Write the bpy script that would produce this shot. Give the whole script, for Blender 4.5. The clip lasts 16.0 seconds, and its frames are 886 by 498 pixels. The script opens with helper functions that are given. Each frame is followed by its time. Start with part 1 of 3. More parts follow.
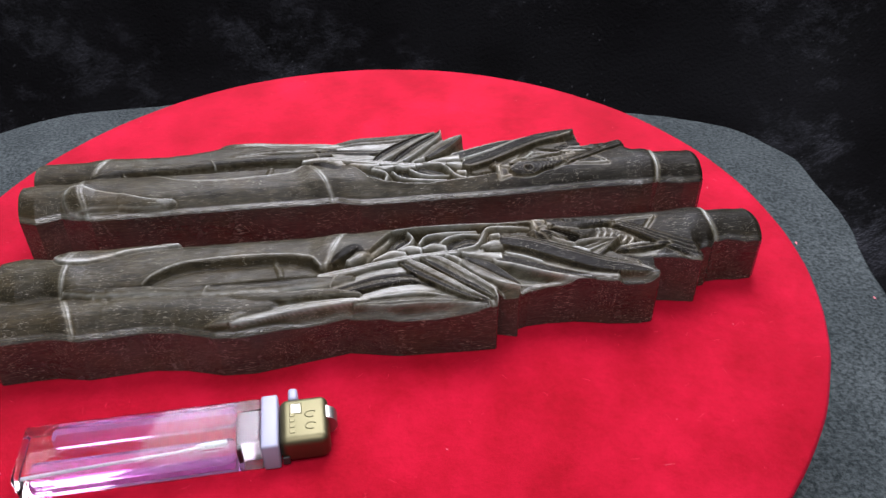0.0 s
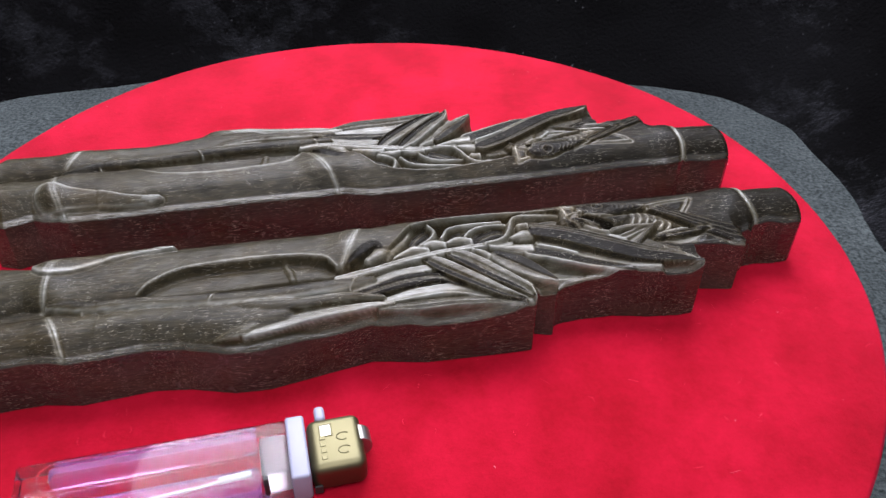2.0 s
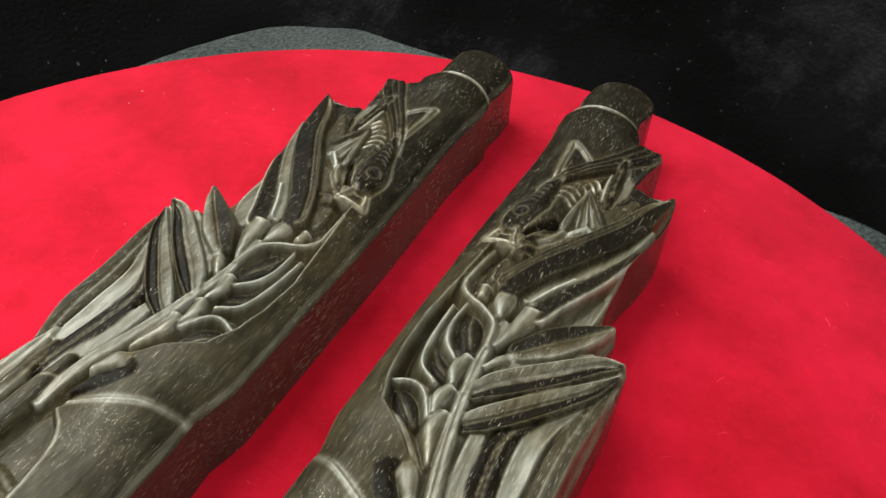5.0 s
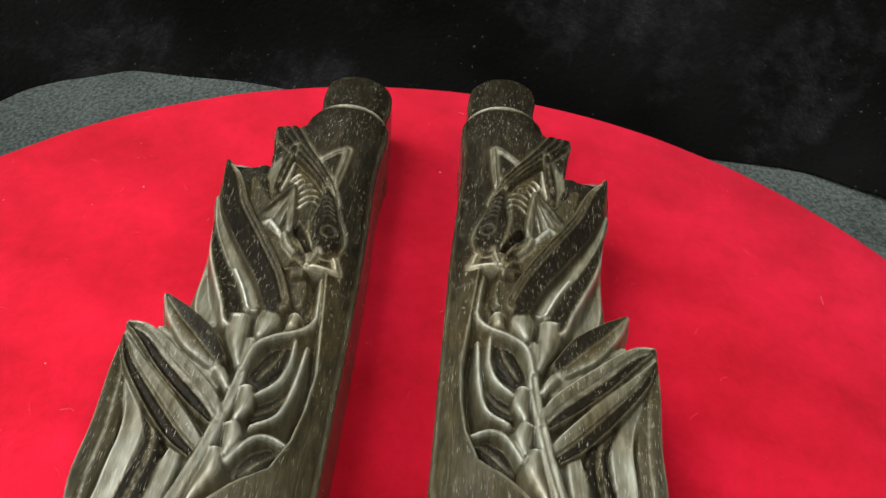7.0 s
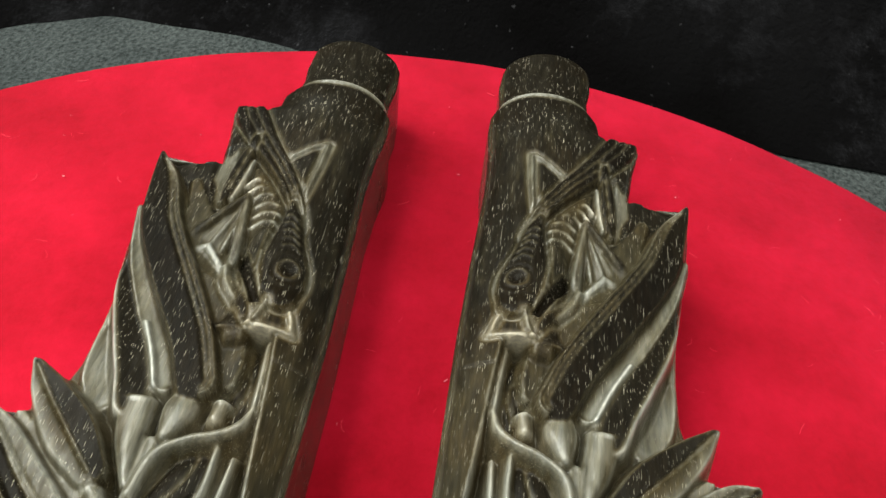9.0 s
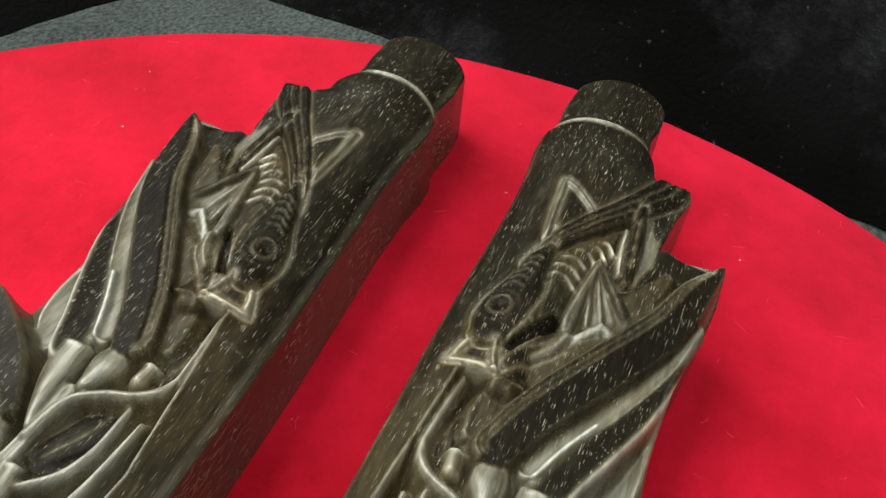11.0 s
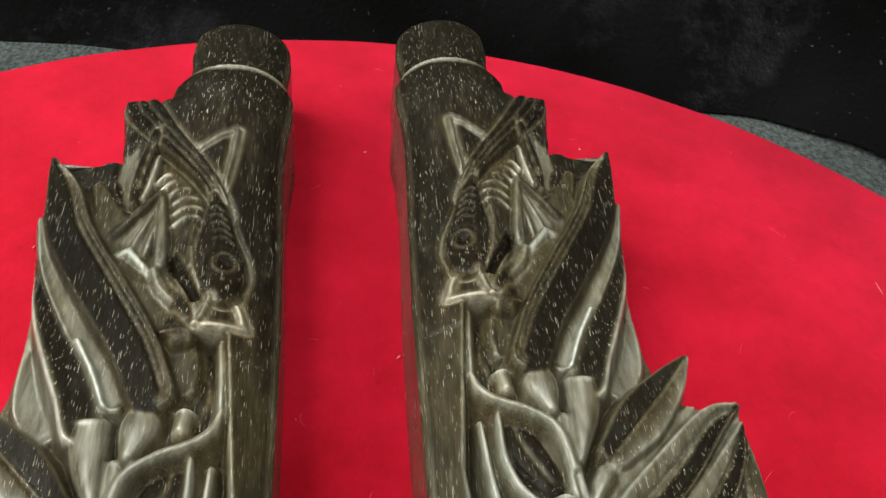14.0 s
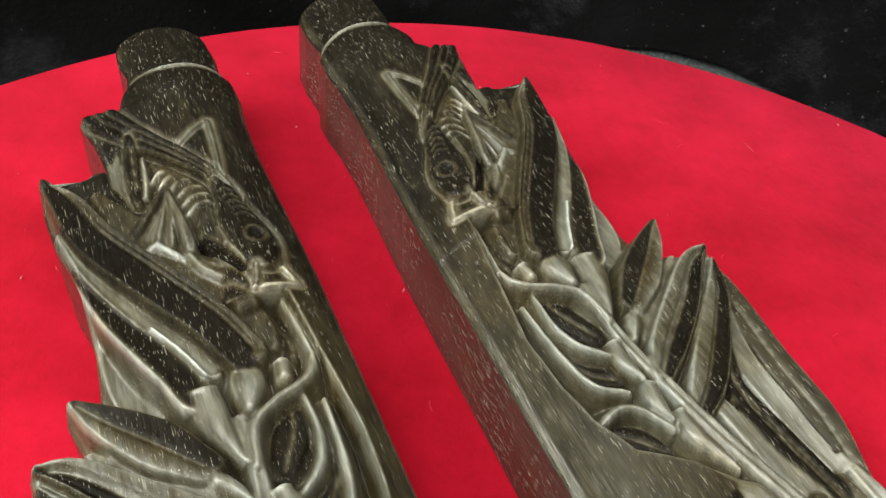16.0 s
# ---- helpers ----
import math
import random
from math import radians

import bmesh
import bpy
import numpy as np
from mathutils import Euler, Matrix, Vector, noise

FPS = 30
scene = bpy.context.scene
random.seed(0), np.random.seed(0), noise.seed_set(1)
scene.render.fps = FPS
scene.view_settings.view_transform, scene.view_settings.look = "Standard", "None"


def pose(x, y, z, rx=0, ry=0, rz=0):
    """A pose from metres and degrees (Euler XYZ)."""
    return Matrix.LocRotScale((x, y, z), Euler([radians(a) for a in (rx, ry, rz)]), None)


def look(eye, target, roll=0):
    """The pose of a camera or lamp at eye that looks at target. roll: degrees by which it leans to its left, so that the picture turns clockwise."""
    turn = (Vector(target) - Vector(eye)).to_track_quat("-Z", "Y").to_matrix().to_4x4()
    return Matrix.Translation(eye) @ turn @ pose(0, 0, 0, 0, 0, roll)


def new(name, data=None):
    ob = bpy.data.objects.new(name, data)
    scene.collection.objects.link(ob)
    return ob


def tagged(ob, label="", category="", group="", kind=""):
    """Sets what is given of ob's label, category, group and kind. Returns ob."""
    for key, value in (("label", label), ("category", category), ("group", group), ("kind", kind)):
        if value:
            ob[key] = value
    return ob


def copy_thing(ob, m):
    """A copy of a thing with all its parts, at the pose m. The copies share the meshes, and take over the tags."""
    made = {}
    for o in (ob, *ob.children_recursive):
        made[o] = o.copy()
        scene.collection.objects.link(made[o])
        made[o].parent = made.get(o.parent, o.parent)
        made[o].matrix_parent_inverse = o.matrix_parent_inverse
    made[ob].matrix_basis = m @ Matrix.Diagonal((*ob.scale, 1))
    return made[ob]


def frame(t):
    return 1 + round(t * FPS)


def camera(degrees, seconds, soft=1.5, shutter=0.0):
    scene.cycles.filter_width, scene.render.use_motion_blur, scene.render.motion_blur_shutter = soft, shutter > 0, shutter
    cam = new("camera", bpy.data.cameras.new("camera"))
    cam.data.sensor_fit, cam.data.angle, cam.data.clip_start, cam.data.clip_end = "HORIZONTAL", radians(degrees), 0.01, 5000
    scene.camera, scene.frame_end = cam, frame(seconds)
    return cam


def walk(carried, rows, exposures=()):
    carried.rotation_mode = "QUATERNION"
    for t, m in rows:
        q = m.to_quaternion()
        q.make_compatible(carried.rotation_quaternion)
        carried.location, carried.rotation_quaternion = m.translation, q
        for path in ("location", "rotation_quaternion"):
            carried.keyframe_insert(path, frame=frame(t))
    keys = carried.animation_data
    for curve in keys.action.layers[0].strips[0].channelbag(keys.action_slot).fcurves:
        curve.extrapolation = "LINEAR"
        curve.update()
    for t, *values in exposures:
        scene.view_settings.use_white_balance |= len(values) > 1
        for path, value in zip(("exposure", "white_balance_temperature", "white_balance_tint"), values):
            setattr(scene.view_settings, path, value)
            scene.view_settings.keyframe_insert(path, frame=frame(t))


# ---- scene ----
cam = camera(56.2, 16.0)
PATH = [
    (0, (-0.00120, 0.01041, 0.17723), (0.00252, 0.28373, -0.03328), -0.33),
    (0.5, (-0.00197, 0.01454, 0.17753), (0.00585, 0.28402, -0.03777), 0.43),
    (1, (-0.00243, 0.01736, 0.17460), (0.01113, 0.28554, -0.04200), 1.07),
    (1.5, (-0.00590, 0.02201, 0.17195), (0.01052, 0.28820, -0.04691), 1.13),
    (2, (-0.02394, 0.03394, 0.16867), (0.00243, 0.29823, -0.05151), 0.90),
    (2.5, (-0.03014, 0.06147, 0.15267), (0.01521, 0.31762, -0.07394), 1.52),
    (3, (-0.02494, 0.08663, 0.14084), (0.04153, 0.33519, -0.08899), 2.52),
    (3.5, (-0.03527, 0.10895, 0.13355), (0.06387, 0.34230, -0.10042), 3.09),
    (4, (-0.05066, 0.12693, 0.13379), (0.08818, 0.33578, -0.10313), 3.54),
    (4.2, (-0.06338, 0.13622, 0.13473), (0.09606, 0.32882, -0.10297), 3.49),
    (6.3, (-0.08849, 0.21343, 0.13512), (0.15617, 0.26325, -0.10296), 4.54),
    (6.5, (-0.08953, 0.21710, 0.13661), (0.15641, 0.25409, -0.10249), 4.89),
    (7, (-0.09069, 0.22339, 0.13895), (0.15748, 0.25146, -0.09905), 5.05),
    (7.5, (-0.07653, 0.22840, 0.13455), (0.17332, 0.25124, -0.10226), 5.32),
    (8, (-0.06017, 0.22794, 0.12385), (0.18697, 0.24615, -0.11620), 5.61),
    (8.5, (-0.05080, 0.22787, 0.11666), (0.18882, 0.25458, -0.13012), 6.59),
    (8.7, (-0.04667, 0.22842, 0.11439), (0.19044, 0.25757, -0.13452), 6.69),
    (10.8, (-0.03082, 0.20917, 0.10591), (0.18745, 0.30420, -0.14380), 6.70),
    (11, (-0.02892, 0.20692, 0.10531), (0.19006, 0.30455, -0.14277), 6.45),
    (11.5, (-0.02403, 0.20863, 0.10359), (0.20174, 0.29458, -0.14270), 7.15),
    (12, (-0.02486, 0.21502, 0.10050), (0.20829, 0.26897, -0.14799), 7.21),
    (12.5, (-0.02605, 0.22078, 0.10038), (0.21223, 0.24373, -0.14806), 8.08),
    (13, (-0.02998, 0.23071, 0.10108), (0.20992, 0.21985, -0.14662), 9.03),
    (13.5, (-0.03969, 0.23877, 0.10196), (0.20148, 0.21173, -0.14328), 9.19),
    (14, (-0.04383, 0.24048, 0.10455), (0.19710, 0.21597, -0.14116), 9.13),
    (14.5, (-0.04885, 0.24296, 0.10776), (0.19159, 0.21000, -0.13745), 9.47),
    (15, (-0.04924, 0.24968, 0.10953), (0.18386, 0.17595, -0.13389), 9.26),
    (15.5, (-0.04761, 0.26856, 0.10717), (0.17675, 0.16619, -0.13409), 8.82),
    (16, (-0.05671, 0.27127, 0.10670), (0.16799, 0.17144, -0.13532), 8.32),
]
EXPOSURES = [(0.0, 0.78, 5950, 18), (2.6, 0.78, 5950, 18), (3.5, 0.69, 6700, 3), (7.0, 0.69, 6950, 1), (11.0, 0.74, 6900, 1), (16.0, 0.68, 6900, 1)]
walk(cam, [(t, look(eye, target, roll)) for t, eye, target, roll in PATH], EXPOSURES)

# ---- light: a dim room, a lamp for its unseen window and an added front lamp ----
world = bpy.data.worlds.new("room")
scene.world = world
world.use_nodes = True
tree = world.node_tree
back = tree.nodes["Background"]
co, sep, ramp_ = tree.nodes.new("ShaderNodeTexCoord"), tree.nodes.new("ShaderNodeSeparateXYZ"), tree.nodes.new("ShaderNodeValToRGB")
tree.links.new(co.outputs["Generated"], sep.inputs[0])
tree.links.new(sep.outputs[2], ramp_.inputs[0])
tree.links.new(ramp_.outputs[0], back.inputs[0])
ramp_.color_ramp.elements[0].position, ramp_.color_ramp.elements[0].color = 0.0, (0.18, 0.18, 0.18, 1)
ramp_.color_ramp.elements[1].position, ramp_.color_ramp.elements[1].color = 1.0, (0.62, 0.62, 0.60, 1)
middle_ = ramp_.color_ramp.elements.new(0.62)
middle_.color = (0.14, 0.142, 0.14, 1)
back.inputs[1].default_value = 1.0
# two lamps share one room light: unseen window behind, added lamp over the near side
for name_, side, watts, tone_, eye_ in (("window_light", 0.85, 17.0, (1.0, 1.0, 1.0), (0.0, 0.84, 0.82)), ("added_front_light", 0.42, 4.2, (1.0, 0.97, 0.93), (0.02, -0.22, 0.92))):
    lamp = bpy.data.lights.new(name_, "AREA")
    lamp.shape, lamp.size, lamp.size_y, lamp.energy, lamp.color = "RECTANGLE", side, side, watts, tone_
    new(name_, lamp).matrix_world = look(eye_, (-0.02, 0.24, 0.0))

# ---- materials ----
MM = 0.00115   # one unit of the carving's drawing, in metres


def material(name, rough=0.5, metal=0.0):
    m = bpy.data.materials.new(name)
    m.use_nodes = True
    p = m.node_tree.nodes["Principled BSDF"]
    p.inputs["Roughness"].default_value, p.inputs["Metallic"].default_value = rough, metal
    return m, m.node_tree, p


def noise_node(tree, scale, detail=4.0, stretch=(1, 1, 1), rough=0.5):
    co = tree.nodes.new("ShaderNodeTexCoord")
    mp = tree.nodes.new("ShaderNodeMapping")
    mp.inputs["Scale"].default_value = stretch
    n = tree.nodes.new("ShaderNodeTexNoise")
    n.inputs["Scale"].default_value, n.inputs["Detail"].default_value, n.inputs["Roughness"].default_value = scale, detail, rough
    tree.links.new(co.outputs["Object"], mp.inputs[0])
    tree.links.new(mp.outputs[0], n.inputs["Vector"])
    return n.outputs[0]


def ramp(tree, fac, stops):
    r = tree.nodes.new("ShaderNodeValToRGB")
    for k, (at, c) in enumerate(stops):
        e = r.color_ramp.elements[k] if k < 2 else r.color_ramp.elements.new(at)
        e.position, e.color = at, (*c, 1) if len(c) == 3 else c
    tree.links.new(fac, r.inputs[0])
    return r.outputs[0]


def mix(tree, fac, a, b, mode="MIX"):
    n = tree.nodes.new("ShaderNodeMix")
    n.data_type, n.blend_type = "RGBA", mode
    for socket, value in ((n.inputs[0], fac), (n.inputs[6], a), (n.inputs[7], b)):
        if isinstance(value, (int, float)):
            socket.default_value = value
        elif isinstance(value, tuple):
            socket.default_value = (*value, 1)
        else:
            tree.links.new(value, socket)
    return n.outputs[2]


def bump(tree, p, height, strength, distance):
    b = tree.nodes.new("ShaderNodeBump")
    b.inputs["Strength"].default_value, b.inputs["Distance"].default_value = strength, distance
    tree.links.new(height, b.inputs["Height"])
    tree.links.new(b.outputs[0], p.inputs["Normal"])


TONES = [(0.0, (0.0040, 0.0030, 0.0020)), (0.20, (0.0088, 0.0075, 0.0050)), (0.36, (0.0335, 0.0285, 0.0155)), (0.52, (0.079, 0.077, 0.059)), (0.72, (0.190, 0.197, 0.182)), (1.0, (0.42, 0.435, 0.425))]


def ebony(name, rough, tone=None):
    """Dark hardwood with pale open pores along the grain; a mesh attribute runs from polished dark (0) to dry scraped
    (1) wood, with caught light painted into its pale end.
    """
    m, t, p = material(name, rough)
    if tone is None:
        worn_lit = t.nodes.new("ShaderNodeAttribute")
        worn_lit.attribute_name = "worn_lit"
        blot = t.nodes.new("ShaderNodeMath")
        blot.operation, blot.inputs[1].default_value, blot.inputs[2].default_value = "MULTIPLY_ADD", 0.30, -0.15
        t.links.new(noise_node(t, 130, 5, (0.5, 1, 1), 0.6), blot.inputs[0])
        both = t.nodes.new("ShaderNodeMath")
        both.operation = "ADD"
        t.links.new(worn_lit.outputs["Fac"], both.inputs[0])
        t.links.new(blot.outputs[0], both.inputs[1])
        colour = ramp(t, both.outputs[0], TONES)
        few = ramp(t, both.outputs[0], [(0.45, (1, 1, 1)), (0.75, (0.12, 0.12, 0.12))])
    else:
        colour = ramp(t, noise_node(t, 60, 3, (0.35, 1, 1)), [(0.35, tuple(0.7 * c for c in tone)), (0.7, tuple(1.35 * c for c in tone))])
        few = (1.0, 1.0, 1.0)
    grain = ramp(t, noise_node(t, 1, 5, (190, 1700, 1700), 0.65), [(0.30, (0.60, 0.60, 0.60)), (0.70, (1.28, 1.22, 1.12))])
    brown = ramp(t, noise_node(t, 75, 3), [(0.45, (1, 1, 1)), (0.75, (1.15, 0.98, 0.78))])
    base = mix(t, 1.0, mix(t, 1.0, colour, grain, "MULTIPLY"), brown, "MULTIPLY")
    pore = ramp(t, noise_node(t, 1, 0.0, (520, 9000, 9000)), [(0.728 if tone is None else 0.708, (0, 0, 0)), (0.770 if tone is None else 0.750, (1, 1, 1))])
    where = ramp(t, noise_node(t, 95, 2), [(0.38, (0.2, 0.2, 0.2)), (0.62, (1, 1, 1))])
    mask = mix(t, 1.0, mix(t, 1.0, pore, where, "MULTIPLY"), few, "MULTIPLY")
    t.links.new(mix(t, mask, base, (0.26, 0.24, 0.19)), p.inputs["Base Color"])
    shine = t.nodes.new("ShaderNodeAttribute")
    shine.attribute_name = "rubbed"
    rub = ramp(t, noise_node(t, 170, 4), [(0.3, (rough - 0.07,) * 3), (0.7, (rough + 0.09,) * 3)])
    t.links.new(rub if tone else mix(t, shine.outputs["Fac"], mix(t, 1.0, rub, ramp(t, both.outputs[0], [(0.30, (1, 1, 1)), (0.60, (0.80, 0.80, 0.80))]), "MULTIPLY"), (0.24, 0.24, 0.24)), p.inputs["Roughness"])
    p.inputs["Specular IOR Level"].default_value = 0.55
    if tone is None:
        t.links.new(mix(t, shine.outputs["Fac"], ramp(t, both.outputs[0], [(0.12, (0.05,) * 3), (0.34, (0.15,) * 3), (0.60, (0.72,) * 3)]), (1.0, 1.0, 1.0)), p.inputs["Specular IOR Level"])
    bump(t, p, noise_node(t, 1, 5, (250, 1900, 1900), 0.6), 0.5, 0.0003)
    return m


EBONY = ebony("ebony", 0.42)
EBONY_SIDE = ebony("ebony_side", 0.20, (0.034, 0.030, 0.026))

VELVET, t, p = material("red_velvet", 0.95)
c1 = ramp(t, noise_node(t, 22, 4), [(0.35, (0.290, 0.0013, 0.0089)), (0.68, (0.365, 0.0026, 0.0145))])
c2 = ramp(t, noise_node(t, 45, 11, rough=0.82), [(0.3, (0.66, 0.55, 0.55)), (0.72, (1.22, 2.1, 1.9))])
t.links.new(mix(t, 1.0, c1, c2, "MULTIPLY"), p.inputs["Base Color"])
p.inputs["Sheen Weight"].default_value = 0.07
p.inputs["Sheen Roughness"].default_value = 0.4
p.inputs["Sheen Tint"].default_value = (0.85, 0.14, 0.45, 1)
p.inputs["Specular IOR Level"].default_value = 0.1
bump(t, p, noise_node(t, 520, 6, rough=0.75), 0.5, 0.0006)

GREY, t, p = material("grey_cloth", 0.95)
tuft = ramp(t, noise_node(t, 620, 3, rough=0.7), [(0.36, (0.35, 0.38, 0.38)), (0.66, (1.55, 1.55, 1.55))])
worn_ = ramp(t, noise_node(t, 24, 5), [(0.3, (0.022, 0.027, 0.028)), (0.7, (0.044, 0.051, 0.052))])
t.links.new(mix(t, 1.0, worn_, tuft, "MULTIPLY"), p.inputs["Base Color"])
p.inputs["Specular IOR Level"].default_value = 0.1
p.inputs["Sheen Weight"].default_value = 0.05
bump(t, p, noise_node(t, 620, 3), 0.9, 0.0012)

BLACK, t, p = material("black_velvet", 1.0)
nap = ramp(t, noise_node(t, 9, 6), [(0.40, (0.0010, 0.0009, 0.0010)), (0.75, (0.004, 0.004, 0.0045))])
dust = ramp(t, noise_node(t, 1, 2, (420, 420, 420)), [(0.70, (0, 0, 0)), (0.78, (1, 1, 1))])
spot = ramp(t, noise_node(t, 11, 3), [(0.45, (0.05, 0.05, 0.05)), (0.7, (0.9, 0.9, 0.9))])
t.links.new(mix(t, mix(t, 1.0, dust, spot, "MULTIPLY"), nap, (0.055, 0.055, 0.06)), p.inputs["Base Color"])
t.links.new(ramp(t, noise_node(t, 8, 12, rough=0.8), [(0.52, (0.0, 0.0, 0.0)), (0.74, (0.55, 0.55, 0.55))]), p.inputs["Sheen Weight"])
p.inputs["Sheen Tint"].default_value = (0.85, 0.86, 1.0, 1)
p.inputs["Specular IOR Level"].default_value = 0.03
bump(t, p, noise_node(t, 500, 3), 0.8, 0.0012)

RIM, t, p = material("dark_lacquered_wood", 0.3)
t.links.new(ramp(t, noise_node(t, 30, 4, (1, 1, 6)), [(0.3, (0.010, 0.007, 0.006)), (0.7, (0.025, 0.016, 0.012))]), p.inputs["Base Color"])


# ---- mesh helpers ----
def mesh_object(name, verts, faces, mat_, parent=None, smooth=True):
    me = bpy.data.meshes.new(name)
    me.from_pydata([tuple(v) for v in verts], [], faces)
    me.validate()
    if smooth:
        me.polygons.foreach_set("use_smooth", [True] * len(me.polygons))
    me.materials.append(mat_)
    ob = new(name, me)
    ob.parent = parent
    return ob


def part(name, bm, mat_, parent, label="", smooth=False):
    me = bpy.data.meshes.new(name)
    bmesh.ops.recalc_face_normals(bm, faces=bm.faces)
    bm.to_mesh(me)
    bm.free()
    if smooth:
        me.polygons.foreach_set("use_smooth", [True] * len(me.polygons))
    me.materials.append(mat_)
    ob = new(name, me)
    ob.parent = parent
    return tagged(ob, label=label)


def lathe(profile, steps=96, centre=(0, 0)):
    """A turned form from (radius, height) pairs, closed at both ends."""
    bm = bmesh.new()
    rings = [[bm.verts.new((centre[0] + r * math.cos(a * math.tau / steps), centre[1] + r * math.sin(a * math.tau / steps), z)) for a in range(steps)] for r, z in profile]
    for lo, hi in zip(rings, rings[1:]):
        for k in range(steps):
            bm.faces.new((lo[k], lo[(k + 1) % steps], hi[(k + 1) % steps], hi[k]))
    bm.faces.new(rings[0][::-1])
    bm.faces.new(rings[-1])
    return bm


# ---- turntable, cloth and backdrop ----
CX, CY, R = -0.0242, 0.2379, 0.1514
TOP = -0.0018   # height of the velvet
BASE = -0.065
stand = tagged(new("display_turntable"), "round turntable with bright red velvet top and dark lacquered rim", "turntable")
cover = lathe([(R - 0.0006, TOP - 0.004), (R, TOP - 0.0025), (R, TOP - 0.0012), (R - 0.0012, TOP)], 160, (CX, CY))
for v in cover.verts:
    # the cut edge of the cloth is not quite round
    w = math.atan2(v.co.y - CY, v.co.x - CX)
    f = 1 + 0.003 * noise.noise((3.0 * math.cos(w), 3.0 * math.sin(w), 0.7)) + 0.0022 * noise.noise((9.0 * math.cos(w), 9.0 * math.sin(w), 4.0))
    v.co.x, v.co.y = CX + (v.co.x - CX) * f, CY + (v.co.y - CY) * f
part("velvet_top", cover, VELVET, stand, "bright red velvet covering", True)
part("rim", lathe([(R - 0.012, BASE), (R - 0.008, BASE), (R - 0.001, BASE + 0.006), (R - 0.0005, TOP - 0.012), (R - 0.0012, TOP - 0.004)], 160, (CX, CY)), RIM, stand, "dark brown lacquered wooden rim", True)

# cloth on the table, with low folds
n = 90
V = []
for a in range(n + 1):
    for b in range(n + 1):
        x, y = CX + (a / n - 0.5) * 1.6, CY + (b / n - 0.5) * 1.6
        r = math.hypot(x - CX, y - CY)
        lift = 0.004 * max(0.0, min(1.0, (r - 0.16) / 0.12)) * (0.5 + noise.noise((x * 7, y * 7, 0.3)))
        V.append((x, y, BASE - 0.0005 + max(0.0, lift)))
F = [(a * (n + 1) + b, (a + 1) * (n + 1) + b, (a + 1) * (n + 1) + b + 1, a * (n + 1) + b + 1) for a in range(n) for b in range(n)]
tagged(mesh_object("ground", V, F, GREY), "dark grey felt cloth spread over the table", "cloth", kind="structure")

# black velvet drawn up behind the table, its foot lying over the grey cloth
FOOT = [(-76, 0.275), (-60, 0.265), (-50, 0.258), (-42, 0.270), (-36, 0.268), (-30, 0.259), (-25, 0.248), (-20, 0.240), (-12, 0.231), (0, 0.227), (10, 0.226), (20, 0.238),
        (28, 0.256), (36, 0.274), (42, 0.278), (48, 0.270), (54, 0.258), (64, 0.248), (80, 0.250), (105, 0.258), (122, 0.268), (136, 0.295), (150, 0.31)]
n, rows_ = 220, 24
V = []
for b in range(rows_ + 1):
    h = b / rows_
    for a in range(n):
        turn_ = -76 + 226 * a / (n - 1)
        w = radians(turn_)
        foot = np.interp(turn_, [q[0] for q in FOOT], [q[1] for q in FOOT])
        r = foot + 0.16 * h ** 0.8 + 0.004 * math.sin(9 * w + 1.0) * h + 0.010 * noise.noise((math.cos(w) * 2.5, math.sin(w) * 2.5, h * 2)) * h + 0.003 * noise.noise((w * 9, h * 3, 1.7))
        V.append((CX + r * math.cos(w), CY + r * math.sin(w), BASE + 0.002 + 0.16 * h))
F = [(b * n + a, b * n + a + 1, (b + 1) * n + a + 1, (b + 1) * n + a) for b in range(rows_) for a in range(n - 1)]
curtain = mesh_object("backdrop", V, F, BLACK)
tagged(curtain, "black velvet curtain with faint dust marks", "backdrop", kind="structure")

# ---- the carving, drawn along u (its length) and v (from the plain inner edge outwards) ----
INNER = [(-89, 3), (-84, 1.2), (-77, 3.2), (-68, 0.2), (-45, 0.8), (0, 1.1), (4, 1.4), (11, -0.1), (56, 0), (70, 0.4), (84, 0.9), (92, 0.7), (98, 0.1), (101.5, 0.2), (103.2, 1.0), (106, 1.3), (112, 0.9), (117.4, 1.3), (118.8, 2.4)]
OUTER = [(-89, 32), (-87.5, 33.6), (-80, 33), (-74, 32.8), (-66, 34.4), (-50, 33), (-42, 34), (-32, 37), (-24, 37.3), (-10, 34.8), (0.5, 33), (13, 35.6), (33, 36.2),
         (38.6, 36.2), (39.1, 35.7), (39.3, 30.6), (45.0, 32.2), (45.5, 31.9), (45.8, 29.6), (48.5, 28.6), (54, 28.2), (62, 28.4), (66.5, 29.2), (71, 30.3), (79, 31.2), (82.8, 31), (83.4, 30.4),
         (83.7, 22.2), (90, 23.0), (97.2, 24.4), (97.8, 23.8), (98.1, 18.6), (100, 18.2), (102.6, 17.9), (104, 16.4), (108, 15.9), (113, 16.6), (117.4, 16.4), (118.8, 15.2)]
PANEL = [(-89, 20.5), (-55, 20.3), (-8, 19.5), (-5, 18), (2, 15.5), (7, 15.2), (10, 12.2), (13.8, 7.2), (19, 5.2), (24.5, 4.3), (32, 3.9), (44, 5.2), (53.2, 6.1), (53.9, 40), (119, 40)]


def along(table, u):
    return np.interp(u, [q[0] for q in table], [q[1] for q in table])


def step(x):
    x = np.clip(x, 0, 1)
    return x * x * (3 - 2 * x)


def thick(u):
    """The block grows thicker towards its root."""
    return np.interp(u, [-89, -50, -5, 20, 42, 54], [1.1, 1.2, 1.2, 0.9, 0.4, 0.0])


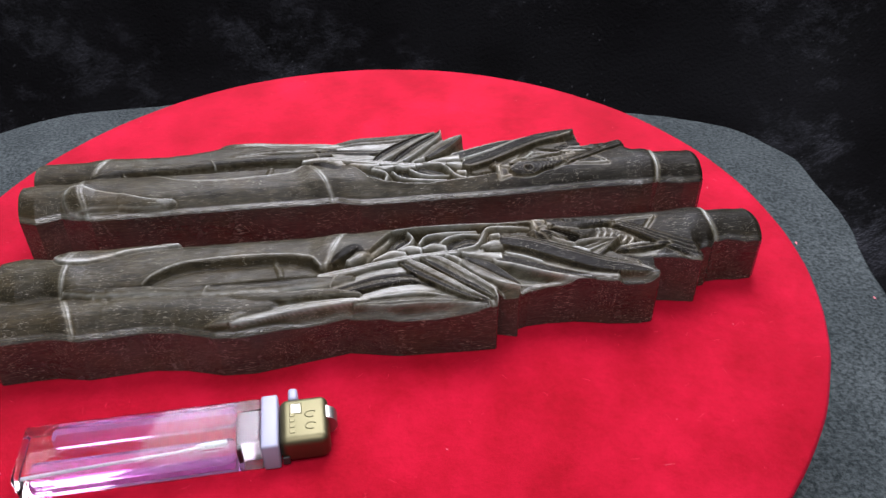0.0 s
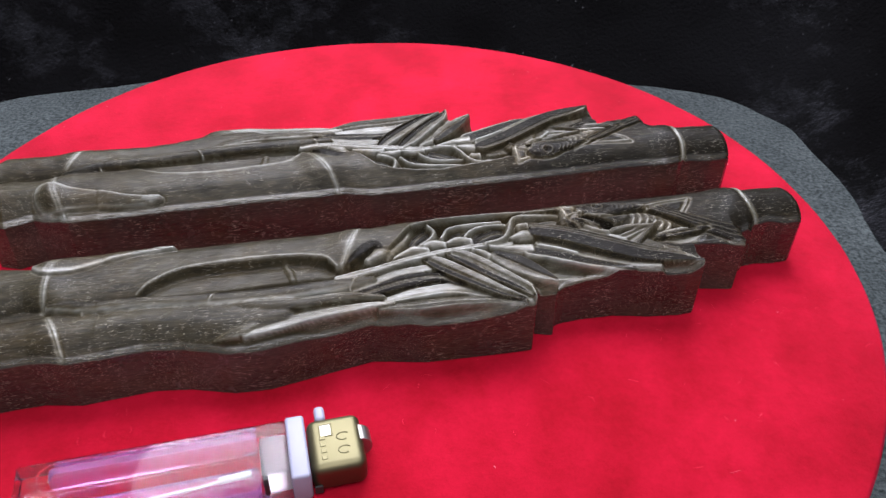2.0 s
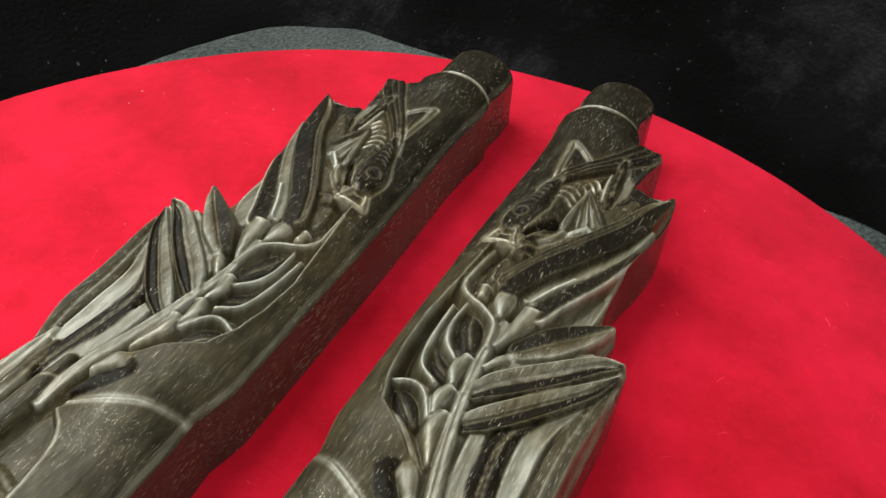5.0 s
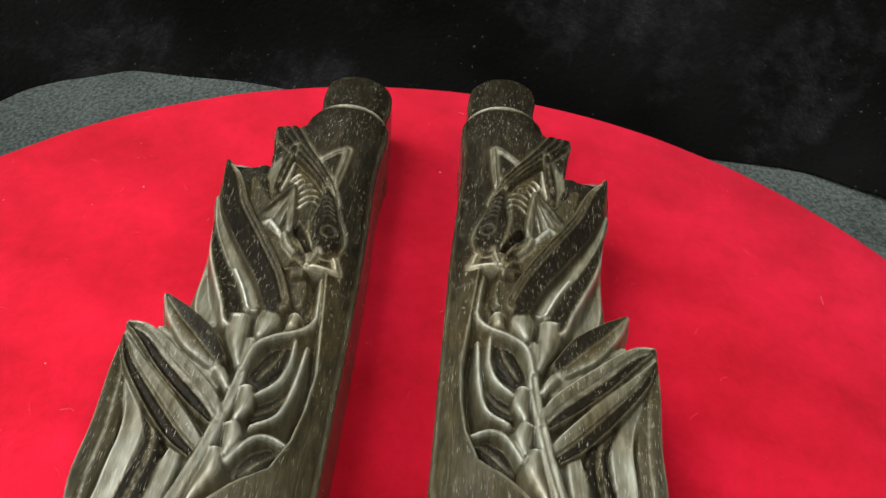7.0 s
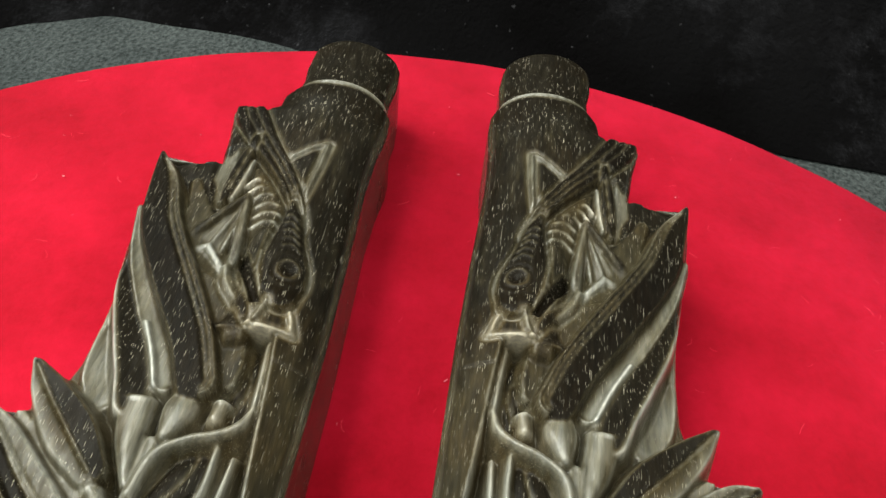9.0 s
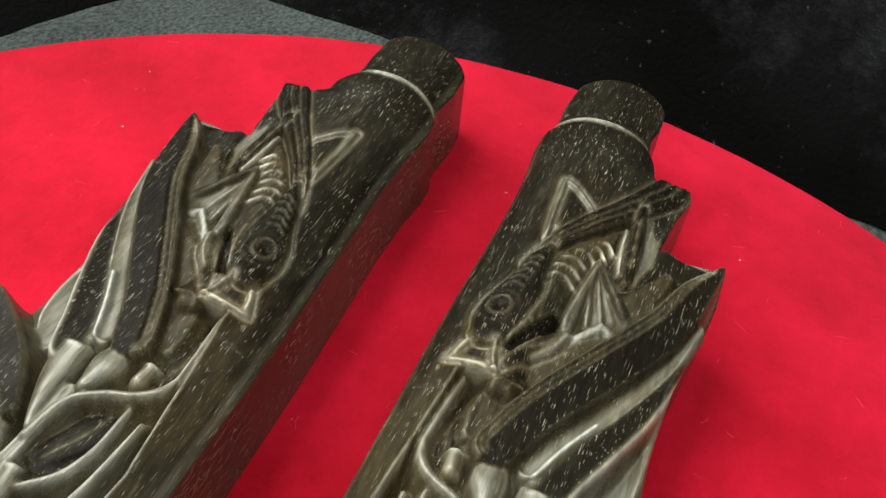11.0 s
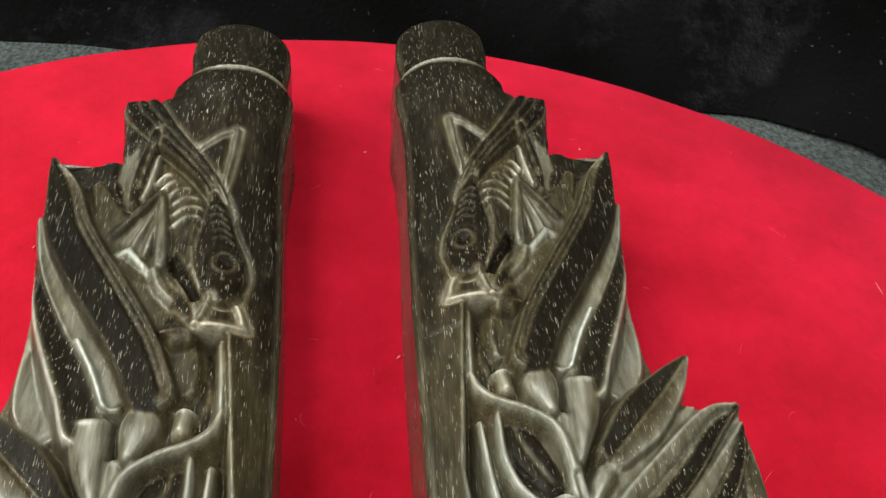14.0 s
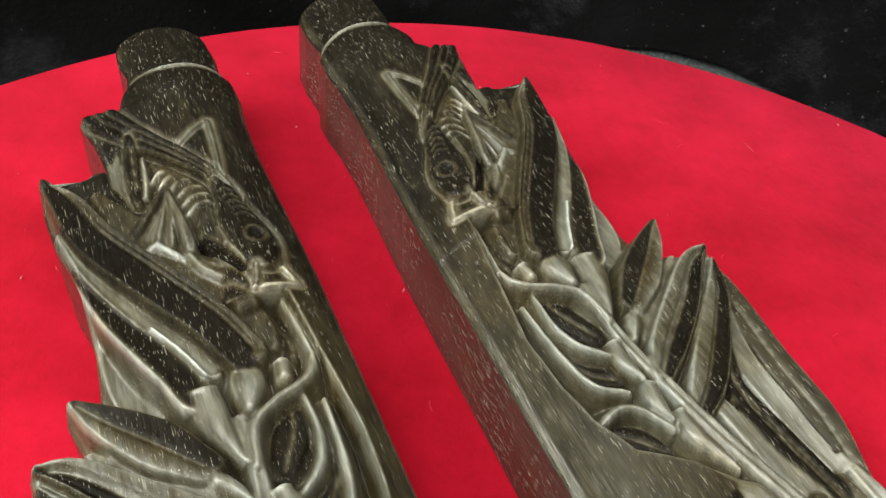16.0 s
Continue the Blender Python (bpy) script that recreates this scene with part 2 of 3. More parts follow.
LIP = [(-53, 19.6), (-50, 16.6), (-45, 13.6), (-40, 12.3), (-30, 11.7), (-20, 12.1), (-12, 13.0), (-8, 14.8), (-5, 18.6)]


def scoop(u, v):
    """The long hollow cut into the flank of the main stem, 0 outside and 1 along its floor."""
    lip = along(LIP, u)
    return step((v - lip) / 1.7) * step((22.0 - v) / 4.0) * (u > -53) * (u < -5)


def relief(u, v):
    """Height of the carved body without its leaves, twigs and cricket."""
    u, v = np.asarray(u, float), np.asarray(v, float)
    lo, hi, edge = along(INNER, u), along(OUTER, u), along(PANEL, u)
    middle = np.where(u < 50, 10.2, 9.2)
    half = middle - lo + 0.15
    rise = np.sqrt(np.clip(1 - ((v - middle) / half) ** 2, 0, 1))
    culm = 12.3 + 4.8 * rise ** 1.5
    low_stem = step((u + 73) / 6) * step((1 - u) / 12)
    culm = culm * (1 - low_stem) + (12.6 + 3.2 * rise ** 0.9) * low_stem
    # past the crest the right part runs out flat under the cricket
    flat = step((u - 53) / 3) * step((100 - u) / 4)
    far = 17.0 - 3.6 * np.clip((v - middle) / 19, 0, 1) ** 1.2 - 2.2 * step((74 - u) / 18) * step((v - 10.5) / 4)
    culm = np.where(v > middle, culm * (1 - flat) + far * flat, culm)
    culm -= 0.45 * step((u - 103.4) / 0.8) + 0.5 * step((u - 104) / 12) + 1.3 * np.clip((u - 116.2) / 2.6, 0, 1) ** 2
    culm += 0.5 * np.exp(-((u - 101) / 4) ** 2) + 0.45 * np.exp(-((u + 2 + 0.42 * v - 4) / 5) ** 2) + 0.4 * np.exp(-((u + 71) / 4) ** 2)
    low_mid = (20.5 + hi) / 2
    low = 11.4 + 3.6 * np.sqrt(np.clip(1 - ((v - low_mid) / (hi - low_mid + 0.2)) ** 2, 0, 1)) * step((-8 - u) / 12)
    low += 0.4 * np.exp(-((u + 70) / 3.5) ** 2)
    floor_ = 11.1 + 0.15 * np.sin(u * 0.7 + v * 0.9) + 3.0 * step((u - 49) / 8) + 2.2 * step((v - 7.2) / 2.6) * step((14.5 - v) / 3) * step((u - 44) / 8) + 1.8 * step((u - 49.5) / 3) * step((v - 7.2) / 2.6) * step((14.5 - v) / 3)
    floor_ = floor_ - 3.6 * step((v - 23.5) / 5.5) * step((u - 41) / 6) * step((66 - u) / 10)
    inside = step((v - edge) / 1.4 + 0.5)
    z = culm * (1 - inside) + np.maximum(low, floor_) * inside
    hollow = scoop(u, v) ** 0.8
    z = z * (1 - hollow) + (13.5 + 0.015 * np.sin(v * 2.3)) * hollow
    # knife work
    return z + thick(u) * step(np.minimum(v - lo, hi - v) / 6) + 0.06 * np.sin(u * 0.23 + 1.3 * np.sin(v * 0.31)) + 0.03 * np.sin(u * 0.9 + v * 0.6)


def spline(pts, count):
    """Catmull-Rom through rows of numbers."""
    P = np.array(pts, float)
    P = np.vstack([2 * P[0] - P[1], P, 2 * P[-1] - P[-2]])
    seg = np.linspace(0, len(P) - 3 - 1e-6, count)
    k = seg.astype(int)
    x = (seg - k)[:, None]
    a, b, c, d = P[k], P[k + 1], P[k + 2], P[k + 3]
    return 0.5 * (2 * b + (c - a) * x + (2 * a - 5 * b + 4 * c - d) * x ** 2 + (3 * b - a - 3 * c + d) * x ** 3)


def polyline(pts, count):
    """Straight runs through rows of numbers."""
    P = np.array(pts, float)
    run = np.concatenate([[0], np.cumsum(np.hypot(*np.diff(P[:, :2], axis=0).T))])
    at = np.linspace(0, run[-1], count)
    return np.stack([np.interp(at, run, P[:, k]) for k in range(P.shape[1])], -1)


def islands(grid):
    """Numbers the connected patches of equal value."""
    rows, cols = grid.shape
    value, mark, count = grid.reshape(-1).tolist(), [-1] * grid.size, 0
    for first in range(len(value)):
        if mark[first] >= 0:
            continue
        mark[first], stack, kind = count, [first], value[first]
        while stack:
            q = stack.pop()
            c = q % cols
            for n_ in ((q - 1) if c else -1, (q + 1) if c < cols - 1 else -1, q - cols, q + cols):
                if 0 <= n_ < len(value) and mark[n_] < 0 and value[n_] == kind:
                    mark[n_] = count
                    stack.append(n_)
        count += 1
    return np.array(mark).reshape(grid.shape)


def smear(g, times):
    """A soft average over the neighbours."""
    for k in range(times):
        for ax in (0, 1):
            e = np.concatenate([np.take(g, [0], ax), g, np.take(g, [-1], ax)], ax)
            n_ = g.shape[ax]
            g = 0.25 * np.take(e, range(n_), ax) + 0.5 * g + 0.25 * np.take(e, range(2, n_ + 2), ax)
    return g


LIFT = -TOP / MM   # the drawn heights count from a little above the velvet


class Carving:
    """One block, cut as a height over (u, v); each cut form keeps its own share of the surface as a part."""

    def __init__(self):
        self.us, self.vs = np.arange(-89, 118.81, 0.2), np.arange(-1.0, 38.6, 0.2)
        self.u, self.v = np.meshgrid(self.us, self.vs, indexing="ij")
        lo, hi = along(INNER, self.us)[:, None], along(OUTER, self.us)[:, None]
        self.inside = np.clip(self.v, lo, hi)
        self.ground = relief(self.u, self.inside)
        self.z = self.ground.copy()
        self.owner = np.where((self.v > along(PANEL, self.u)) & (self.u > -8) & (self.u < 56), 1, 0)
        self.owner[scoop(self.u, self.v) > 0.12] = 2
        self.region = np.where((self.v > 13) & (self.u > 54) & (self.u < 84), 1, self.owner)
        self.worn_lit = np.choose(self.owner, [0.300 - 0.120 * step((self.u - 42) / 16), 0.33 + 0 * self.u, 0.29 + 0 * self.u])
        self.parts = [("body", 0.4, "dark carved bamboo stem body"), ("carved_ground", 0.7, "paler hollows cut between the leaves"),
                      ("hollow", 0.6, "smooth grey scooped hollow in the stem")]

    def place(self, name, mat_, label):
        self.parts.append((name, mat_, label))
        return len(self.parts) - 1

    def lay(self, sel, h, k, skin=True):
        """Raise the surface to h where it is higher; the seam is a little rounded. The cut's own skin is its part, its flank is ground."""
        old = self.z[sel]
        up = (h > old) & skin
        flank = (h > old) & ~np.asarray(skin)
        self.z[sel] = np.maximum(old, h) + 0.07 * np.exp(-((h - old) / 0.18) ** 2)
        own = self.owner[sel]
        own[flank] = self.region[sel][flank]
        own[up] = k
        self.owner[sel] = own
        w = self.worn_lit[sel]
        # flanks get a paler tone, partly painting the light on them
        w[flank] = 0.41
        w[up] = self.parts[k][1]
        self.worn_lit[sel] = w
        return up

    def band(self, name, pts, mat_, lift=None, camber=0.5, tilt=0.0, grooves=(), label="", dish=0.0, slope=1.6, moat=0.0, drop=0.9, straight=False, cut=None, shade=None, sawn=False):
        """A cut band along pts: rows (u, v, half width, height); with lift, rows (u, v, half width), it follows the ground."""
        P = np.array(pts, float)
        if P.shape[1] == 3:
            P = np.hstack([P, np.zeros((len(P), 1))])
        length = np.hypot(*np.diff(P[:, :2], axis=0).T).sum()
        C = (polyline if straight else spline)(P, max(16, int(length / 0.09)))
        C[:, 2] = np.maximum(C[:, 2], 0.05)
        reach = C[:, 2].max() + 2.6
        sel = (self.u > C[:, 0].min() - reach) & (self.u < C[:, 0].max() + reach) & (self.v > C[:, 1].min() - reach) & (self.v < C[:, 1].max() + reach)
        pu, pv = self.u[sel], self.v[sel]
        best = np.full(pu.shape, 1e9)
        at = np.zeros(pu.shape, int)
        for k in range(len(C)):
            dd = (pu - C[k, 0]) ** 2 + (pv - C[k, 1]) ** 2
            m = dd < best
            best[m], at[m] = dd[m], k
        d = np.gradient(C[:, :2], axis=0)
        d /= np.maximum(np.hypot(*d.T), 1e-9)[:, None]
        ou, ov = pu - C[at, 0], pv - C[at, 1]
        side = -d[at, 1] * ou + d[at, 0] * ov
        dist = np.sqrt(best)
        w = C[at, 2]
        if sawn:
            # the first end is cut square
            past = -(d[0, 0] * ou + d[0, 1] * ov)
            dist = np.where((at == 0) & (past > 0), np.maximum(np.abs(side), w + past), dist)
        q = np.sign(side) * dist / w
        s_ = np.clip(q, -1, 1)
        h = camber * np.minimum(1, w / 1.2) * (1 - np.abs(s_) ** 2.6) - dish * np.minimum(1, w / 1.5) * (1 - s_ ** 2) + tilt * s_ * w
        if cut:
            h = np.interp(s_, [c[0] for c in cut], [c[1] for c in cut])
        lines = []
        for g in grooves:
            near = np.exp(-(((s_ - g) * w) / 0.24) ** 2) * (w > 0.7) * (np.abs(q) < 1)
            h = h - 0.30 * near
            lines.append(near > 0.66)
        over = np.maximum(dist - w, 0)
        h = h - slope * over - drop * (1 - np.exp(-over / 0.22))
        if moat:
            ditch = np.exp(-((dist - w - 0.3) / 0.36) ** 2) * (dist > w)
            self.z[sel] -= moat * ditch
            self.worn_lit[sel] += np.clip(0.52 - self.worn_lit[sel], 0, 1) * np.clip(ditch, 0, 1)
        if lift is not None:
            h = self.ground[sel] + lift + h
        else:
            h = C[at, 3] + thick(C[at, 0]) + h
        k = self.place(name, mat_, label)
        up = self.lay(sel, h, k, skin=over < 0.12)
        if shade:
            w_ = self.worn_lit[sel]
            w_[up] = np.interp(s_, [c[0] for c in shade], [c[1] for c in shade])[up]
            self.worn_lit[sel] = w_
        for line in lines:
            own = self.owner[sel]
            own[up & line] = self.place("engraved_line", 0.78, "pale engraved line")
            self.owner[sel] = own
            w = self.worn_lit[sel]
            w[up & line] = 0.56
            self.worn_lit[sel] = w

    def dent(self, u, v, ru, rv, deep, turn=0.0):
        ca, sa = math.cos(radians(turn)), math.sin(radians(turn))
        x, y = self.u - u, self.v - v
        q = ((x * ca + y * sa) / ru) ** 2 + ((-x * sa + y * ca) / rv) ** 2
        self.z -= deep * np.clip(1 - q, 0, 1) ** 0.6

    def eye(self, u, v):
        """A round eye: low rings about a drilled pupil."""
        r = np.hypot(self.u - u, (self.v - v) * 1.05)
        self.z += 0.17 * np.cos(math.tau * (r - 1.5) / 1.15) * np.exp(-(r / 2.1) ** 2) - 0.7 * np.exp(-(r / 0.7) ** 2)
        self.owner[r < 2.1] = self.place("cricket_eye", 0.36, "ringed eye")
        self.owner[r < 0.85] = self.place("pupil", 0.1, "dark drilled pupil")
        self.worn_lit[r < 0.8] = 0.06
        self.worn_lit += 0.22 * np.exp(-((r - 1.5) / 0.25) ** 2) + 0.06 * np.exp(-((r - 2.8) / 0.3) ** 2)

    def slot(self, u, v, ru, rv, turn):
        """A deep round-ended gap with steep walls."""
        ca, sa = math.cos(radians(turn)), math.sin(radians(turn))
        x, y = (self.u - u) * ca + (self.v - v) * sa, -(self.u - u) * sa + (self.v - v) * ca
        gap = np.hypot(np.maximum(np.abs(x) - (ru - rv), 0), y) / rv
        deep = step((1.2 - gap) / 0.6)
        self.z -= 0.9 * deep
        self.owner[gap < 1.0] = self.place("gap", 0.12, "dark gap behind the head, shade painted in")
        # the gap's wood is also coloured dark, with its shade painted in
        self.worn_lit = self.worn_lit * (1 - deep) + 0.12 * deep

    def build(self, parent):
        nu, nv = self.u.shape
        lo, hi = along(INNER, self.us)[:, None], along(OUTER, self.us)[:, None]
        at = (self.inside - self.vs[0]) / 0.2
        k = np.clip(at.astype(int), 0, nv - 2)
        f = at - k
        rows = np.arange(nu)[:, None]
        sample = lambda g: g[rows, k] * (1 - f) + g[rows, k + 1] * f
        broad = self.z - smear(self.z, 70)
        self.z = smear(self.z + 0.42 * broad * (self.u > -60), 1)
        # fine knife and file marks, long along the grain
        marks = np.random.default_rng(3).normal(size=self.z.shape)
        for far in range(1, 6):
            marks = (marks + np.roll(marks, far, 0)) * 0.72
        self.z += 0.011 * smear(marks, 1)
        self.worn_lit = self.worn_lit + 0.022 * marks
        zu, zv = np.gradient(self.z, 0.2)
        soft_z = smear(self.z, 3)
        # rubbed crests, made paler still as painted highlights
        worn_lit = smear(self.worn_lit, 2) + 0.26 * np.clip((self.z - soft_z - 0.04) / 0.2, 0, 1)
        rim = np.minimum(self.inside - lo, hi - self.inside)
        z = sample(self.z) + LIFT - 0.7 * np.clip(1 - rim / 0.9, 0, 1) ** 2
        bevel = np.clip(1 - rim / 0.9, 0, 1)
        tip = np.where(self.inside - lo < hi - self.inside, 1.0, -1.0) * 1.6 * bevel
        nrm = np.stack([-sample(zu), -sample(zv) * (1 - bevel) ** 2 - tip, np.ones_like(z)], -1)
        nrm /= np.linalg.norm(nrm, axis=-1)[..., None]
        # a pale line along the top edges paints in their highlight
        worn_lit = (np.clip(sample(worn_lit), 0, 1) + np.where(tip > 0, 0.16, 0.10) * np.exp(-((rim - 0.4) / 0.24) ** 2)).reshape(-1)
        rubbed = np.exp(-((rim - 0.35) / 0.4) ** 4).reshape(-1)
        top = np.stack([self.u, self.inside, z], -1).reshape(-1, 3)
        nrm = nrm.reshape(-1, 3)
        idx = np.arange(nu * nv).reshape(nu, nv)
        quads = np.stack([idx[:-1, :-1], idx[1:, :-1], idx[1:, 1:], idx[:-1, 1:]], -1).reshape(-1, 4)
        tall = (self.inside[:-1, 1:] - self.inside[:-1, :-1] > 1e-6) | (self.inside[1:, 1:] - self.inside[1:, :-1] > 1e-6)
        quads = quads[tall.reshape(-1)]
        own = self.owner.reshape(-1)[quads]
        own = np.where((own[:, 1] == own[:, 2]), own[:, 1], own[:, 0])
        # connected patches of each cut; scraps go to their neighbour
        grid = np.full((nu - 1) * (nv - 1), -1)
        grid[tall.reshape(-1)] = own
        grid = grid.reshape(nu - 1, nv - 1)
        for turn_ in range(2):
            patch = islands(grid)
            size = np.bincount(patch.reshape(-1))
            small = (size[patch] < 60) & (grid >= 0)
            for shift in range(24):
                if not small.any():
                    break
                side_ = np.roll(grid, 1, (shift % 2))
                ok = small & (side_ >= 0) & ~np.roll(small, 1, (shift % 2))
                grid[ok] = side_[ok]
                small &= ~ok
        patch = islands(grid).reshape(-1)[tall.reshape(-1)]
        own = grid.reshape(-1)[tall.reshape(-1)]
        order = np.argsort(patch, kind="stable")
        cuts = np.split(order, np.nonzero(np.diff(patch[order]))[0] + 1)
        for piece in cuts:
            k = own[piece[0]]
            name, mat_, label = self.parts[k]
            mine = quads[piece]
            use, inv = np.unique(mine, return_inverse=True)
            ob = mesh_object(name, top[use] * MM, inv.reshape(-1, 4).tolist(), EBONY, parent)
            ob.data.attributes.new("worn_lit", "FLOAT", "POINT").data.foreach_set("value", worn_lit[use].astype(np.float32))
            ob.data.attributes.new("rubbed", "FLOAT", "POINT").data.foreach_set("value", rubbed[use].astype(np.float32))
            ob.data.normals_split_custom_set_from_vertices([tuple(q) for q in nrm[use]])
            tagged(ob, label=label)
        # sawn sides and underside
        ends = [[j for j in range(nv) if lo[e, 0] + 1e-6 < self.inside[e, j] < hi[e, 0] - 1e-6] for e in (0, -1)]
        loop = np.concatenate([idx[:, 0], idx[-1, ends[1]], idx[::-1, -1], idx[0, ends[0]][::-1]])
        ring = top[loop]
        verts, faces, count = [], [], len(loop)
        for f in (1.0, 0.94, 0.5, 0.05, 0.0):
            lay = ring.copy()
            lay[:, 2] *= f
            verts.append(lay)
        turn = np.roll(np.arange(count), -1)
        for r in range(4):
            a_, b_ = np.arange(count) + r * count, np.arange(count) + (r + 1) * count
            faces += np.stack([a_, b_, b_[turn], a_[turn]], -1).tolist()
        faces.append((np.arange(count) + 4 * count)[::-1].tolist())
        side = mesh_object("side", np.concatenate(verts) * MM, faces, EBONY_SIDE, parent)
        bm = bmesh.new()
        bm.from_mesh(side.data)
        bmesh.ops.recalc_face_normals(bm, faces=bm.faces)
        for e_ in bm.edges:
            if len(e_.link_faces) == 2 and e_.calc_face_angle(0) > 0.7:
                e_.smooth = False
        bm.to_mesh(side.data)
        bm.free()
        tagged(side, label="smooth sawn side with pale pores")


def paperweight():
    root = new("paperweight")
    c = Carving()
    D, E, P, RING = 0.05, 0.28, 0.50, 0.62
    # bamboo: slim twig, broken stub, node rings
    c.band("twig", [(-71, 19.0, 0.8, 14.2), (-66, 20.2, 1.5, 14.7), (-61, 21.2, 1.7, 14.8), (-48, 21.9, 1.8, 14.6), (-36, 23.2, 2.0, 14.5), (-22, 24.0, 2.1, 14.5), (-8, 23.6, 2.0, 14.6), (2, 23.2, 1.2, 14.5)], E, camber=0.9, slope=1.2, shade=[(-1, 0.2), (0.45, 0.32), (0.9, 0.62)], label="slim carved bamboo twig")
    for u, v in ((-62.3, 21.0), (-35, 23.3), (-2.2, 23.4)):
        c.band("node_ring", [(u + 1.2, v - 2.0, 0.2, 14.7), (u, v, 0.25, 15.6), (u - 1.2, v + 2.0, 0.2, 14.5)], 0.52, camber=0.25)
    c.band("broken_twig", [(-71.5, 6.4, 4.4), (-66, 5.6, 3.4), (-60, 4.6, 2.4), (-53, 3.2, 1.6), (-47, 2.8, 1.1), (-44.4, 3.0, 0.6)], E, lift=0.7, camber=0.4, slope=1.4, moat=0.3, drop=0.5, shade=[(-1, 0.5), (-0.7, 0.30), (0.6, 0.32), (0.92, 0.66)], label="short broken twig stub")
    c.band("cut_end", [(-48.6, 2.8, 0.4), (-46.6, 2.8, 0.8), (-44.6, 3.0, 0.4)], P, lift=1.15, camber=0.2, label="pale cut twig end")
    c.band("lip", [(-52, 18.4, 0.15), (-48.5, 15.2, 0.28), (-42, 12.3, 0.32), (-30, 11.2, 0.32), (-20, 11.6, 0.32), (-12, 12.5, 0.3), (-8, 14.4, 0.28), (-5.6, 17.6, 0.15)], 0.50, lift=0.05, camber=0.15, slope=1.2, drop=0.2, label="pale rubbed lip of the hollow")
    c.band("node_ring", [(-17.8, 13.6, 0.5), (-16.8, 16.4, 0.8), (-16.2, 19.6, 0.6)], 0.34, lift=0.2, camber=0.35, slope=0.6, drop=0.2, label="grey inner node of the hollow")
    for pts in ([(103.0, 0.3, 0.28), (103.7, 5, 0.34), (103.5, 9, 0.36), (104, 13.5, 0.34), (104.6, 17.4, 0.28)],
                [(2.6, 1.4, 0.1), (0.8, 6, 0.13), (-2, 12, 0.14), (-4.4, 17.5, 0.12)],
                [(-68.5, 0.5, 0.1), (-71.0, 7, 0.12), (-72.0, 13, 0.12), (-72.6, 19, 0.1)],
                [(-70.8, 22.4, 0.1), (-68.4, 28, 0.12), (-66.8, 33.4, 0.1)]):
        # ring tone stands for the light its slope catches
        c.band("node_ring", pts, RING, lift=0.03, camber=0.25, moat=0.12, label="node ring painted pale as if lit")
    # long lower leaves
    c.band("leaf", [(37, 35.8, 0.4, 13.7), (30, 34, 1.5, 13.8), (20, 32.6, 1.9, 13.7), (11, 32.4, 1.9, 13.5), (3, 31.4, 1.0, 13.0)], E, slope=2.0, drop=1.15, camber=0.3, tilt=-0.12, grooves=(0.1,))
    c.band("leaf", [(30, 32.6, 0.4, 13.9), (21, 28.6, 1.6, 14.1), (13, 28.4, 1.7, 14.0), (5, 29.2, 1.1, 13.5)], P, slope=2.0, drop=1.15, camber=0.2, dish=0.5)
    c.band("leaf", [(24, 28.2, 0.4, 14.1), (18, 24.6, 1.4, 14.4), (10, 24.8, 2.0, 14.5), (2, 26.4, 1.6, 14.1), (-4, 27.6, 0.8, 13.6)], D, slope=2.0, drop=1.15, camber=0.3, tilt=0.12, grooves=(-0.2, 0.15), label="dark polished bamboo leaf")
    c.band("leaf", [(18, 20.6, 1.0, 14.6), (10, 21.8, 1.6, 14.7), (3, 23.6, 1.4, 14.5), (-3, 25.2, 0.7, 14.0)], P, slope=2.0, drop=1.15, camber=0.3, dish=0.3)
    c.band("leaf", [(6, 30.6, 0.5, 13.6), (-2, 30.9, 1.4, 13.7), (-12, 31.7, 1.7, 13.8), (-21, 33.2, 2.0, 13.8), (-27.5, 34.6, 1.4, 13.5)], P, slope=2.0, drop=1.15, camber=0.4, grooves=(0.1,))
    c.band("leaf", [(-24, 32.4, 0.8, 13.9), (-28, 33.6, 1.7, 13.9), (-31.5, 34.4, 1.3, 13.3), (-34.3, 34.8, 0.4, 12.6)], 0.34, slope=2.0, drop=1.15, camber=0.6)
    c.band("leaf", [(4, 28.4, 0.5, 13.8), (-4, 27.7, 1.3, 14.6), (-14, 28.2, 1.8, 14.8), (-24, 27.2, 1.7, 14.9), (-32, 25.6, 0.6, 14.3)], E, slope=2.0, drop=1.15, camber=0.6, grooves=(0.5,))
    # side leaves: each blade is dark along its lower half and scraped pale along the upper
    half = [(-1, 0.08), (-0.2, 0.07), (0.1, 0.36), (0.85, 0.44), (1, 0.58)]
    hollow_ = [(-1, 0.35), (-0.75, -0.35), (-0.1, -0.1), (0.1, 0.12), (0.85, 0.22), (1, 0.1)]
    c.band("leaf", [(38.6, 35.4, 0.4, 14.2), (35.2, 33.6, 1.1, 14.2), (28, 27.4, 1.5, 14.2), (20, 21.0, 1.6, 14.2), (14.4, 17.6, 1.1, 14.1)], 0.5, slope=0.8, drop=0.3, dish=0.25, grooves=(-0.4, 0.2), label="pale scraped lower leaf")
    c.band("leaf", [(36.5, 35.2, 0.35, 14.7), (31.5, 32.0, 1.5, 15.0), (24.6, 26.0, 2.2, 15.2), (19.4, 21.2, 2.2, 15.2), (16.4, 17.8, 1.5, 15.0)], D, slope=2.0, drop=1.15, cut=hollow_, shade=half, grooves=(-0.05,), label="half dark half pale bamboo leaf")
